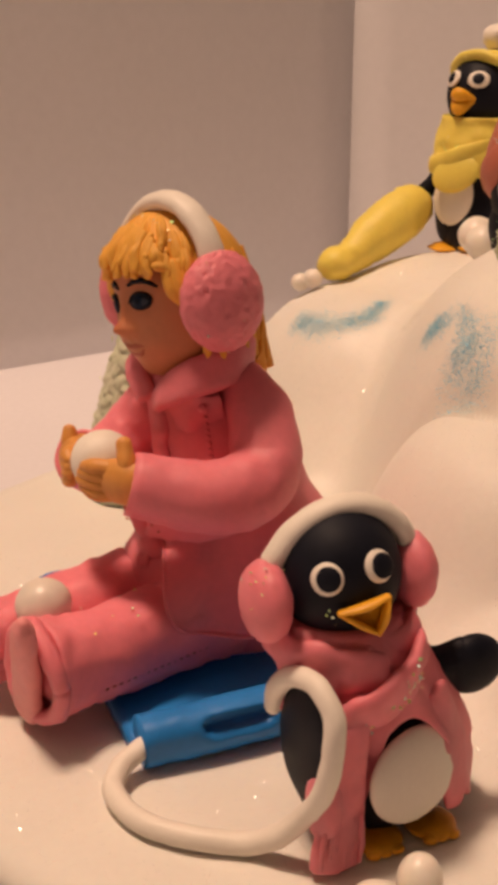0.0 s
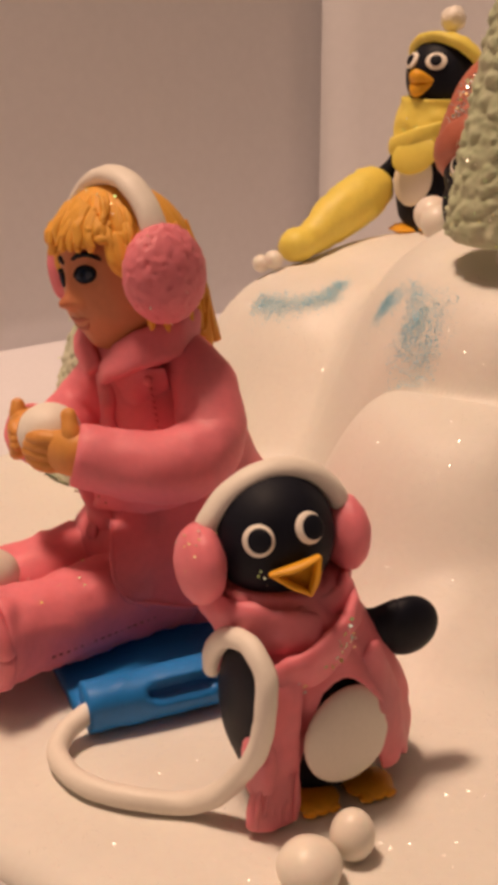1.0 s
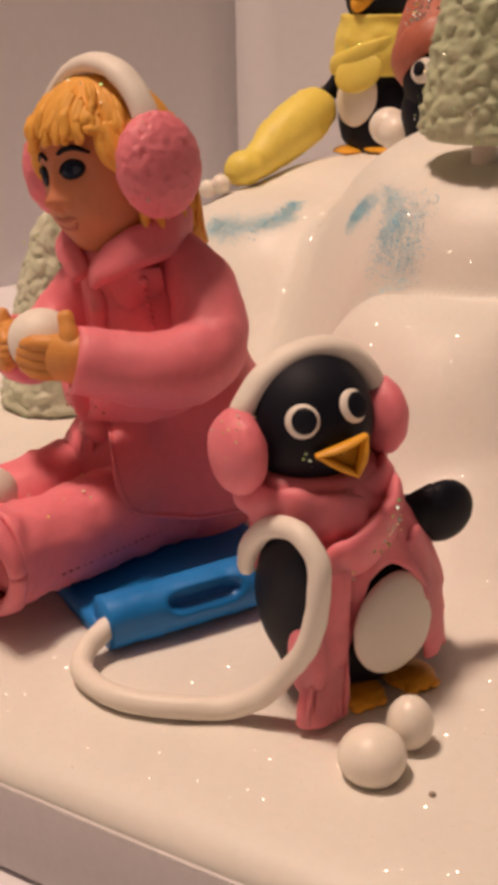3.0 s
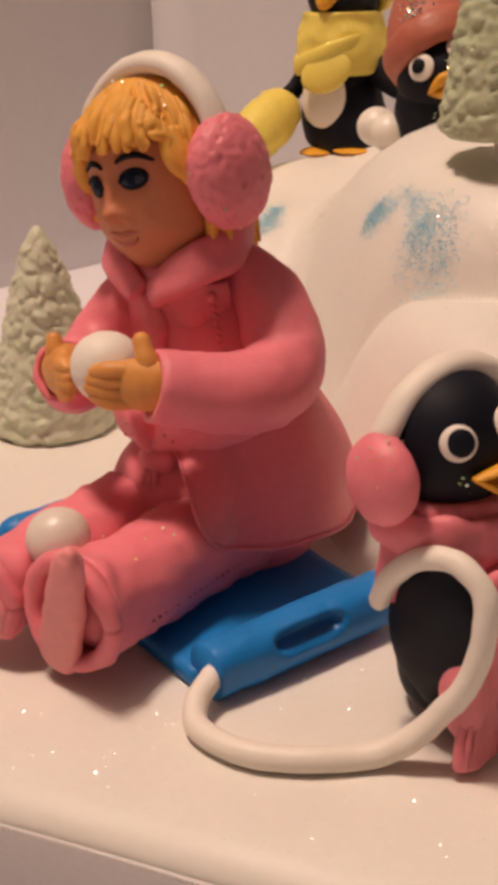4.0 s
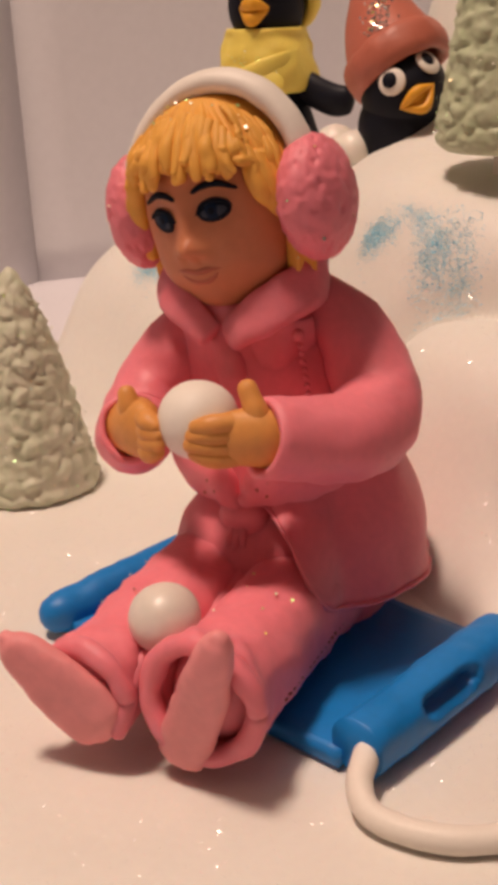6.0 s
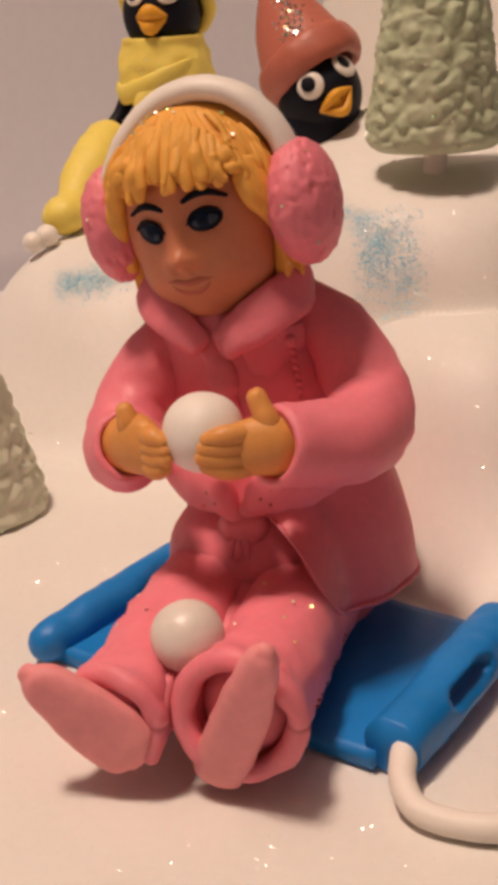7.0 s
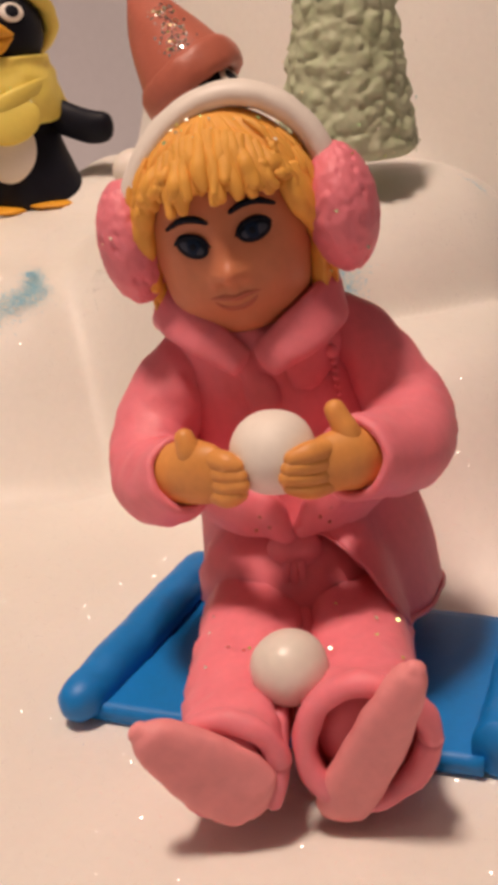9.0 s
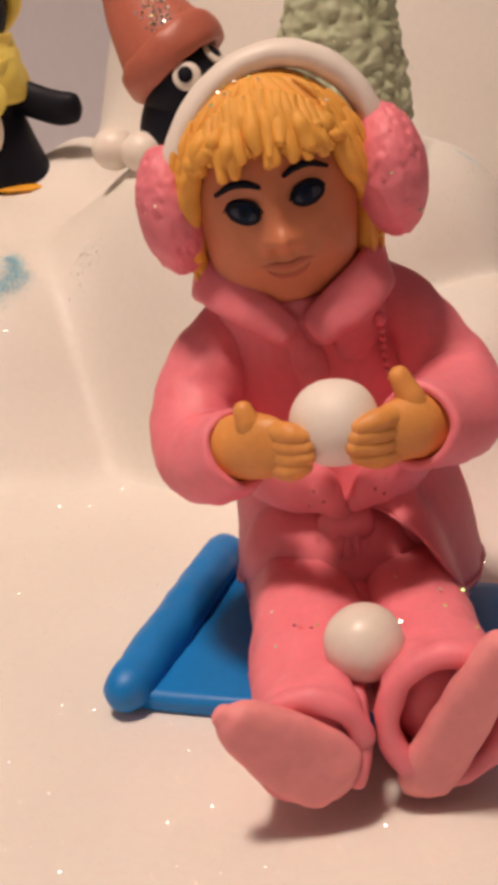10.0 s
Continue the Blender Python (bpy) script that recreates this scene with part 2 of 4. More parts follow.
# ---- the room and the table ----
def slab(name, lo, hi, material, parent=None):
    """A box with softened edges, in metres."""
    bm = bmesh.new()
    bmesh.ops.create_cube(bm, size=1)
    for v in bm.verts:
        v.co = Vector([lo[i] + (v.co[i] + 0.5) * (hi[i] - lo[i]) for i in range(3)])
    bmesh.ops.bevel(bm, geom=bm.edges[:], offset=min(0.004, 0.2 * min(hi[i] - lo[i] for i in range(3))), segments=2, affect="EDGES")
    me = bpy.data.meshes.new(name)
    bm.to_mesh(me)
    bm.free()
    me.materials.append(material)
    ob = new(name, me)
    if parent is not None:
        ob.parent = parent
    return ob


TABLE = -0.018
FLOOR = TABLE - 0.75
tagged(slab("floor", (-1.9, -1.7, FLOOR - 0.05), (1.9, 2.1, FLOOR), WOODF), "plain brown room floor", "floor", kind="structure")
# unseen enclosure added round the table; its dark tone keeps the shadows deep
tagged(slab("ceiling", (-1.9, -1.7, 1.65), (1.9, 2.1, 1.70), PAINT), "unseen ceiling, dark grey to hold down bounced light", "ceiling", kind="structure")
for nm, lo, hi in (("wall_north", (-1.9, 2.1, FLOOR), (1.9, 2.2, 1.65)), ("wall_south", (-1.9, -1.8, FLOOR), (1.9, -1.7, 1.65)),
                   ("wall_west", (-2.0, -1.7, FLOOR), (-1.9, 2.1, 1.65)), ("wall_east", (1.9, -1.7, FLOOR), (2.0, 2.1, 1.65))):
    tagged(slab(nm, lo, hi, PAINT), "unseen room wall, dark grey to hold down bounced light", "wall", kind="structure")

table = empty("table", "table under a pale lilac-white cloth", "table")
slab("tabletop", (-0.75, -0.45, TABLE - 0.03), (0.85, 0.95, TABLE), CLOTH, table)
for x in (-0.7, 0.8):
    for y in (-0.4, 0.9):
        slab("leg", (x - 0.025, y - 0.025, FLOOR), (x + 0.025, y + 0.025, TABLE - 0.03), CLOTH, table)


def card_panel(name, a, b, high, label):
    """A sheet of card stood on the table from a to b, slightly bowed."""
    a, b = np.array(a, float), np.array(b, float)
    d = b - a
    nrm = unit((-d[1], d[0]))
    sh = Shape()
    pts, faces = [], []
    nx, nz = 24, 12
    for side in (0, 1):
        for i in range(nx + 1):
            for j in range(nz + 1):
                s, h = i / nx, j / nz
                q = a + d * s + nrm * (4.0 * math.sin(math.pi * s) * h + side * 1.6)
                pts.append((q[0], q[1], TABLE / MM + h * high))
    w = nz + 1
    k = (nx + 1) * w
    for i in range(nx):
        for j in range(nz):
            p = i * w + j
            faces += [(p, p + w, p + w + 1, p + 1), (k + p, k + p + 1, k + p + w + 1, k + p + w)]
    for i in range(nx):
        faces += [(i * w, k + i * w, k + (i + 1) * w, (i + 1) * w), (i * w + nz, (i + 1) * w + nz, k + (i + 1) * w + nz, k + i * w + nz)]
    for j in range(nz):
        faces += [(j, j + 1, k + j + 1, k + j), (nx * w + j, k + nx * w + j, k + nx * w + j + 1, nx * w + j + 1)]
    sh.add(pts, faces, CARD)
    ob = made(name, sh)
    return tagged(ob, label, "backdrop", kind="structure")


FOLD = (45.0, 531.0)
card_panel("backdrop_1", (-330, 272), FOLD, 185, "shaded sheet of plain white card standing as backdrop")
card_panel("backdrop_2", (FOLD[0], FOLD[1] - 0.5), (480, 470), 185, "lighter sheet of plain white card standing as backdrop")


# ---- the iced board and the snow hill ----
BOARD = np.array([73.0, 245.0])
BOARD_R, LONG = 125.0, 1.24
SIDE, AHEAD = np.array([0.6, 0.8]), np.array([-0.8, 0.6])


def rim(g, r):
    """A place on a square with rounded corners, r out from the board's middle."""
    c, s = math.cos(g), math.sin(g)
    k = r * (abs(c) ** 12 + abs(s) ** 12) ** (-1 / 12)
    return BOARD + SIDE * c * k * (1 + (LONG - 1) * min(1.0, r / BOARD_R)) + AHEAD * s * k


def iced_board():
    top = empty("cake_board", "oblong cake board iced in glittering white with satin ribbon edge", "cake board")
    sh = Shape(seed=3)
    ang = np.linspace(0, 2 * math.pi, 240, endpoint=False)
    rings = []
    for r, z in ((0.02, 0), (30, 0), (70, 0), (100, 0), (118, 0), (BOARD_R - 6, -0.15), (BOARD_R - 3, -0.6), (BOARD_R - 1.2, -1.6), (BOARD_R - 0.4, -2.8), (BOARD_R, -4)):
        ring = []
        for g in ang:
            q = np.array([*rim(g, r), z])
            if r > 1:
                q[2] += 0.25 * noise.noise(Vector((q[0] * 0.03, q[1] * 0.03, 0))) - 0.1
            ring.append(q)
        rings.append(ring)
    rings.append([[*rim(g, BOARD_R), TABLE / MM] for g in ang])
    sh.grid(rings, SNOW, (True, True))
    made("icing", sh, top)
    sh = Shape(seed=4)
    rings = []
    for r, z in ((BOARD_R + 0.1, -3.9), (BOARD_R + 0.7, -3.6), (BOARD_R + 0.9, -4.4), (BOARD_R + 0.8, -10), (BOARD_R + 0.9, -16.8), (BOARD_R + 0.6, -17.6), (BOARD_R + 0.1, -17.6)):
        rings.append([[*rim(g, r), z + 0.25 * math.sin(9 * g)] for g in ang])
    sh.grid(rings, RIBBON, (False, False))
    made("ribbon", sh, top, "grey-white satin ribbon with a corded edge")
    sh = Shape(seed=5)
    nb = 1200
    for i in range(nb):
        g = 2 * math.pi * i / nb + 2.4
        c, h = np.array([*rim(g, BOARD_R + 0.8), -3.6 + 0.25 * math.sin(9 * g)]), 0.18
        sh.add([c + (h, 0, 0), c + (0, h, 0), c - (h, 0, 0), c - (0, h, 0), c + (0, 0, h), c - (0, 0, h)], [(0, 1, 4), (1, 2, 4), (2, 3, 4), (3, 0, 4), (1, 0, 5), (2, 1, 5), (3, 2, 5), (0, 3, 5)], RIBBON)
    made("ribbon_cord", sh, top)
    return top


def dome(x, y, cx, cy, rx, rf, rb, h, p):
    ry = np.where(y < cy, rf, rb)
    d = ((x - cx) / rx) ** 2 + ((y - cy) / ry) ** 2
    return h * np.maximum(1 - d ** p, -1.6)


def block(x, y, cx, cy, rx, rf, rb, h, p):
    """A dome on a squarer footing."""
    ry = np.where(y < cy, rf, rb)
    d = (np.abs((x - cx) / rx) ** 2.4 + np.abs((y - cy) / ry) ** 2.4) ** (2 / 2.4)
    return h * np.maximum(1 - d ** p, -1.6)


def blend(a, b, k):
    t = np.clip(0.5 + 0.5 * (a - b) / k, 0, 1)
    return b * (1 - t) + a * t + k * t * (1 - t)


def lobes(x, y):
    left = dome(x, y, 37, 324, 47, 52, 30, 41, 1.6)
    right = dome(x, y, 76, 250, 51, 54, 80, 59.5, 2.4) + 9.0 * np.exp(-((x - 77) / 15) ** 2 - ((y - 272) / 14) ** 2)
    low = block(x, y, 56, 214, 36, 46, 30, 37.4, np.interp(y, [180, 216], [0.95, 2.4]))
    return left, right, low


def seam(a, b, step, deep, wide):
    """The pressed seam along which two lobes of paste meet."""
    dx, dy = np.gradient(a - b, step)
    d = (a - b) / np.maximum(0.35, np.hypot(dx, dy))
    return deep * np.exp(-(d / wide) ** 2) * np.clip((np.minimum(a, b) - 6) / 12, 0, 1)


def hill(x, y):
    """Height of the snow hill over the board."""
    x, y = np.asarray(x, float), np.asarray(y, float)
    left, right, low = lobes(x, y)
    back = dome(x, y, 68, 337, 62, 44, 24, 47.2, 1.6)
    peak = dome(x, y, 200, 322, 116, 130, 60, 170, 1.6)
    h = blend(right, low, 2.0)
    h = blend(h, left, 28.0)
    h = blend(h, back, 11.0)
    h = h + 13.0 * np.exp(-((x - 90) / 18) ** 2 - ((y - 330) / 18) ** 2)
    h = blend(h, peak, 34.0)
    z = blend(h, 0 * h - 0.4, 30.0) + 0.06 - 1.1 * np.clip(h / 15, 0, 1)
    # the paste is cut off round at the board's edge
    du, dv = x - BOARD[0], y - BOARD[1]
    edge = BOARD_R - 4 - np.maximum(np.abs(du * SIDE[0] + dv * SIDE[1]) / LONG, np.abs(du * AHEAD[0] + dv * AHEAD[1]))
    return np.where(z > 0, z * np.sqrt(np.clip(edge / 16, 0, 1)), z)


def snow_hill():
    xs, ys = np.arange(-30, 270, 0.9), np.arange(134, 420, 0.9)
    gx, gy = np.meshgrid(xs, ys, indexing="ij")
    z = hill(gx, gy)
    du, dv = gx - BOARD[0], gy - BOARD[1]
    inside = np.maximum(np.abs(du * SIDE[0] + dv * SIDE[1]) / LONG, np.abs(du * AHEAD[0] + dv * AHEAD[1])) < BOARD_R - 3
    sh = Shape()
    # the pressed seam between two lobes, eased so that its lip stays clean
    left, right, low = lobes(gx, gy)
    zz = z - seam(right, low, 0.9, 4.2, 1.5) * np.clip((72 - gx) / 28, 0.15, 1)
    for _ in range(4):
        zz[1:-1, 1:-1] = 0.4 * zz[1:-1, 1:-1] + 0.15 * (zz[:-2, 1:-1] + zz[2:, 1:-1] + zz[1:-1, :-2] + zz[1:-1, 2:])
    ids = -np.ones(z.shape, int)
    pts = []
    for i in range(len(xs)):
        for j in range(len(ys)):
            q = Vector((gx[i, j] * 0.05, gy[i, j] * 0.05, z[i, j] * 0.05))
            ids[i, j] = len(pts)
            pts.append((gx[i, j], gy[i, j], zz[i, j] + min(1, max(0, z[i, j]) / 4) * (0.5 * noise.noise(q) + 0.15 * noise.noise(q * 4))))
    faces = []
    for i in range(len(xs) - 1):
        for j in range(len(ys) - 1):
            if z[i:i + 2, j:j + 2].max() > -0.335 and inside[i, j]:
                faces.append((ids[i, j], ids[i + 1, j], ids[i + 1, j + 1], ids[i, j + 1]))
    used = sorted({i for f in faces for i in f})
    back = {o: k for k, o in enumerate(used)}
    sh.add([pts[i] for i in used], [tuple(back[i] for i in f) for f in faces], SNOW)
    ob = made("snow_hill", sh)
    return tagged(ob, "rounded glittering white sugar-paste snow hill with a steep peak and blue dusted patches", "cake")


iced_board()
snow_hill()


# ---- balls, sledge, rope ----
def snowball(at, r, label, group="loose snowballs", material=None, tall=0.97):
    sh = Shape(at, seed=int(abs(at[0] * 7 + at[1] * 3)) % 997)
    sh.ball((0, 0, 0), (r, r, r * tall), material or BALL, n=30, lump=0.03, freq=0.25)
    return tagged(made("snowball", sh), label, "snowball", group)


def sledge():
    top = empty("sledge", "bright blue sugar-paste sledge with rolled edges and a hand slot", "sledge")
    a, b, c, d = np.array([-18.5, 156.5]), np.array([14.5, 170]), np.array([-39.5, 208]), np.array([-3.0, 220])
    sh = Shape(seed=11)
    n = 24
    pts, faces = [], []
    for lay in (0, 1):
        for i in range(n + 1):
            for j in range(n + 1):
                s, t = i / n, j / n
                q = (a * (1 - s) + b * s) * (1 - t) + (c * (1 - s) + d * s) * t
                z = 0.6 + 2.4 * lay + 0.25 * noise.noise(Vector((q[0] * 0.1, q[1] * 0.1, 5)))
                pts.append((q[0], q[1], z))
    w, k = n + 1, (n + 1) ** 2
    for i in range(n):
        for j in range(n):
            p = i * w + j
            faces += [(p, p + 1, p + w + 1, p + w), (k + p, k + p + w, k + p + w + 1, k + p + 1)]
        faces += [(i, i + 1, k + i + 1, k + i), (n * w + i, k + n * w + i, k + n * w + i + 1, n * w + i + 1),
                  (i * w, k + i * w, k + (i + 1) * w, (i + 1) * w), (i * w + n, (i + 1) * w + n, k + (i + 1) * w + n, k + i * w + n)]
    sh.add(pts, faces, BLUE)
    made("seat_sheet", sh, top)

    def slot(s, g):
        dg = (g - SLOT_AT + math.pi) % (2 * math.pi) - math.pi
        inside = 1 - abs((s - 0.47) / 0.175) ** 3 - abs(dg / 0.46) ** 2.4
        return 0.62 * min(1, max(0, inside / 0.35))

    SLOT_AT = 1.10
    sh = Shape(seed=12)
    sh.tube([(-17.0, 154.6, 4.2), (-7, 158.3, 4.5), (4, 162.8, 4.7), (13.5, 166.6, 4.8)], [(4.0, 3.9), (4.0, 4.0), (4.0, 4.1), (4.0, 4.0)], BLUE, n=40, steps=16, dent=slot, lump=0.25, square=0.85, caps=(False, False))
    made("rolled_edge", sh, top, "rolled edge with a hand slot")
    sh = Shape(seed=13)
    sh.tube([(-39.5, 207.5, 3.6), (-28, 211, 4.2), (-15.5, 215, 4.8), (-3, 219.5, 4.6)], [3.1, 3.4, 3.4, 3.2], BLUE, n=24, steps=10, lump=0.3)
    made("rolled_edge", sh, top)
    return top


def rope():
    sh = Shape(seed=14)
    pts = [(-16.5, 153.0, 4.2), (-19.5, 149.5, 3.0), (-20.0, 145.0, 1.9), (-15.5, 138.5, 1.8), (-8, 135.0, 1.8), (-0.5, 133.8, 1.8), (4.1, 132.2, 4.4), (7.5, 130.6, 8.8), (9.6, 128.8, 13.2), (10.8, 127.4, 20.5), (10.8, 128.2, 25.9), (8.8, 131.5, 28.5), (5.8, 135.7, 27.4), (3.9, 139.7, 23.2), (3.5, 142.5, 18.6)]
    sh.tube(pts, [1.7] * 7 + [1.6, 1.6, 1.55, 1.5, 1.5, 1.5, 1.5, 1.4][:len(pts) - 7], WHITE, hint=(0.93, 0.37, 0.05), n=18, steps=9, lump=0.14)
    return tagged(made("pull_rope", sh), "thick off-white sugar-paste rope looped from sledge to penguin", "rope")


sledge()
rope()
PEARLS = "pearly snowballs"
snowball((16.4, 119.5, 2.6), 4.4, "pearly white snowball lying on the icing before the penguin", PEARLS, tall=0.88)
snowball((22.5, 124.6, 3.4), 3.1, "smaller pearly white snowball leaning by the penguin's feet", PEARLS, tall=1.2)
snowball((57.0, 291.5, 59.0), 4.8, "pearly white snowball on the hill by the coral-hatted penguin", PEARLS)
snowball((57.2, 283.4, 58.4), 4.6, "second pearly white snowball touching its twin on the hill", PEARLS)
snowball((17.9, 324.7, 41.0), 2.8, "small white snowball at the mouth of the yellow sack", PEARLS)
snowball((14.5, 325.5, 39.8), 2.6, "small white snowball rolled out of the yellow sack", PEARLS)


# ---- trees ----
def fir_tree(at, r, high, label, material, stem=0.0, seed=1, lean=(0, 0)):
    top = empty("fir_tree", label, "tree", "sugar-paste fir trees")
    sh = Shape(at, seed=seed)
    rng = sh.rng

    def prof(s):
        return r * ((1 - s) ** 0.72 * 0.90 + 0.10 * math.sqrt(max(0.0, 1 - s ** 6))) * (1 - 0.16 * max(0.0, 1 - s / 0.05) ** 2)

    # pinched paste: pillows with deep creases between them, in rough rows
    def crinkle(g, s):
        p = Vector((math.cos(g) * prof(s) * 0.27, math.sin(g) * prof(s) * 0.27, s * high * 0.33 + seed))
        p += 0.35 * noise.noise_vector(p * 0.9)
        d = noise.voronoi(p)[0]
        f = min(0.55, d[1] - d[0]) / 0.55
        e = 0.9 * f * f * (3 - 2 * f) + 0.5 * noise.noise(p * 1.7) + 0.3 * noise.noise(p * 4.0) + 0.12 * noise.noise(p * 9.0)
        tuck = 0.16 * math.sin(s * high * 1.15 + 2.2 * noise.noise(p * 0.6))
        return 0.78 * (e + tuck) - 0.4

    ang = np.linspace(0, 2 * math.pi, 150, endpoint=False)
    rings = []
    for s in np.concatenate([[0.0, 0.0], np.linspace(0.012, 0.97, int(high * 2.1)), [0.985, 0.997]]):
        ring = []
        for g in ang:
            r0 = prof(s) * (0.5 if not rings else 1.0)
            r0 += crinkle(g, s) * min(1, r0 / 5) * (1.0 if s > 0 else 0.3) * (1 if rings else 0)
            up = s * high + (0.35 * noise.noise(Vector((math.cos(g) * 3, math.sin(g) * 3, s * 20 + seed))) if 0 < s < 0.98 else 0)
            ring.append([math.cos(g) * r0 + lean[0] * s, math.sin(g) * r0 + lean[1] * s, up])
        rings.append(ring)
    sh.grid(rings, material)
    made("crown", sh, top)
    if stem:
        sh = Shape(at, seed=seed + 1)
        sh.tube([(0, 0, -stem - 4), (0, 0, -stem / 2), (0, 0, 2)], [2.8, 2.4, 2.4], WHITE, n=16, hint=(1, 0, 0))
        made("stem", sh, top, "white peg that carries the tree")
    sh = Shape(at, seed=seed + 2)
    sp, nn, sz = [], [], []
    for i in range(120):
        s, g = rng.rand() ** 1.4 * 0.97, rng.rand() * 2 * math.pi
        sp.append((math.cos(g) * (prof(s) + 0.9) + lean[0] * s, math.sin(g) * (prof(s) + 0.9) + lean[1] * s, s * high))
        nn.append((math.cos(g), math.sin(g), 0.4))
        sz.append(rng.uniform(0.16, 0.36))
    sh.flakes(sp, nn, sz, SPARKC, 0.6)
    made("glitter", sh, top, "loose hologram glitter", smooth=False)["kind"] = "stuff"
    return top


fir_tree((-27.2, 269.5, -0.3), 14.6, 45.5, "pale green cone-shaped fir tree of pinched paste standing on the icing", LEAF, seed=31)
fir_tree((64, 236.5, 62.6), 14.0, 64, "pale green blunt-topped fir tree on a peg in the hill", LEAF_B, stem=6.0, seed=41)


# ---- the figures: each one plain mesh ----
def disc_on(sh, c, nrm, up, rx, ry, thick, material, n=20, power=1.0):
    """A flat rounded button lying against a surface."""
    nrm = unit(nrm)
    x = unit(np.cross(up, nrm))
    y = np.cross(nrm, x)
    sh.ball(c, (rx, ry, thick), material, axes=[x, y, nrm], n=n, power=power)


def girl():
    sh = Shape((-13.5, 196.7, 0), (-0.75, -0.66), seed=51)
    # trousers seat and legs
    sh.loft([(1.5, -8, 7, 12, 13), (6, -8, 7, 16, 15), (13, -7, 7, 15, 14.5), (18, -5, 6, 10, 10)], PINK, lump=0.3)
    legs = [([(0, 13.6, 10.6), (12, 13.3, 11.0), (24, 12.9, 11.0), (33, 12.4, 11.6), (37.4, 12.3, 12.0)], [(8.0, 7.2), (7.8, 7.0), (7.4, 7.2), (7.6, 7.4), (8.4, 7.8)]),
            ([(0, 0.5, 11), (12, -0.6, 11.6), (25, -2.2, 11.2), (34, -3.2, 10.8), (38.0, -3.6, 10.6)], [(8.2, 7.6), (7.8, 7.2), (7.0, 6.8), (6.4, 6.2), (6.6, 6.2)])]
    for pts, rad in legs:
        sh.tube(pts, rad, PINK, n=34, steps=7, caps=(True, None), lump=0.8, square=0.82)
        # the turned hem of the trouser leg
        e, (a, b) = np.array(pts[-1], float), rad[-1]
        d = unit(np.array(pts[-1]) - np.array(pts[-2], float))
        ring = [e + d * 0.6 + np.array([0.5 * math.sin(2 * g), math.cos(g) * (b - 0.6), math.sin(g) * (a - 0.7)]) for g in np.linspace(0, 2 * math.pi, 25)]
        sh.tube(ring, [1.5] * 25, PINK, hint=(1, 0, 0.01), n=14, steps=2, caps=(False, False), lump=0.45)
    # upturned boots: thick flat soles standing on their heels
    for c, tip, outline in (((40.2, 12.8, 13.0), unit((0.20, 0.34, 0.92)), [(-11.6, -0.3, 2.4), (-10.0, -0.3, 3.3), (-4, 0.0, 3.6), (2, 0.2, 3.3), (7.5, 0.3, 2.7), (11, 0.3, 2.0), (12.4, 0.3, 1.2)]),
                            ((40.8, -6.0, 11.2), unit((0.10, -0.66, 0.74)), [(-7.6, 1.0, 3.0), (-6.4, 0.8, 4.3), (-3, 0.4, 5.0), (1.5, 0.0, 4.6), (5.2, -0.4, 3.7), (8.2, -0.8, 2.6), (9.6, -1.0, 1.5)])):
        face_ = unit(np.cross(tip, np.cross((1, 0.0, 0.05), tip)))
        side = np.cross(tip, face_)
        sh.tube([np.array(c) + tip * s + side * o for s, o, k in outline], [(1.7 if 0 < i < 6 else 1.0, k) for i, (s, o, k) in enumerate(outline)], SOLE, hint=tuple(face_), n=24, steps=5, square=0.8, lump=0.25)
    for c, q in (((33.6, 12.6, 11.4), (4.6, 6.2, 6.8)), ((37.4, -4.2, 10.2), (4.4, 5.2, 5.6))):
        sh.ball(c, q, PINK, n=24, lump=0.05)
    # the legs' inner sides pressed together, and the curled end of the inner cuff
    sh.tube([(0, 6.2, 11.0), (10, 6.0, 11.2), (19, 5.6, 10.4), (26, 5.4, 8.2)], [(6.0, 4.0), (5.4, 3.6), (4.6, 3.0), (3.2, 2.2)], PINK, n=24, steps=6, lump=0.3)
    sh.tube([(31, 2.4, 14.0), (37, 2.0, 11.6), (39.4, 1.8, 8.2), (39.8, 1.2, 6.2)], [(2.0, 1.2), (1.8, 1.3), (1.5, 1.2), (1.2, 1.0)], PINK, hint=(1, 0, 0.5), n=16, steps=6, lump=0.3)
    # stitched seam along the outer trouser leg
    for i in range(20):
        u = 4 + i * 1.35
        sh.ball((u, 20.3 - 0.02 * (u - 4), 8.8), (0.42, 0.22, 0.14), BLUSH, n=8)
    # trouser front, rising between the thighs
    sh.ball((1.8, 5.6, 15.0), (11.0, 13.8, 11.6), PINK, n=40, lump=0.03)
    # coat: parted below the waist, its front corners falling outside the thighs
    rows = spline([(53.0, -3.0, 0.2, 6.4, 7.4), (49.5, -4.0, 1.4, 8.6, 10.2), (45, -5.8, 3.0, 10.4, 12.4), (36, -7.6, 5.2, 12.4, 14.0), (27, -9.2, 7.4, 15.2, 15.2), (18, -10.4, 9.0, 18.6, 16.5), (5, -10.6, 9.2, 20.2, 17.2)], 10)
    turn_ = (-math.pi, -2.0, -1.3, -0.98, -0.62, -0.24, 0.12, 0.26, 0.38, 0.45, 0.56, 1.1, 2.0, math.pi)
    hems = (6.5, 7.0, 9.0, 13.0, 19.5, 26.0, 25.0, 22.0, 15.8, 13.4, 12.0, 10.0, 8.0, 6.5)
    outs = (0.3, 0.3, 0.6, 1.4, 1.2, 0.6, 3.0, 6.4, 9.6, 9.2, 5.6, 1.3, 0.5, 0.3)

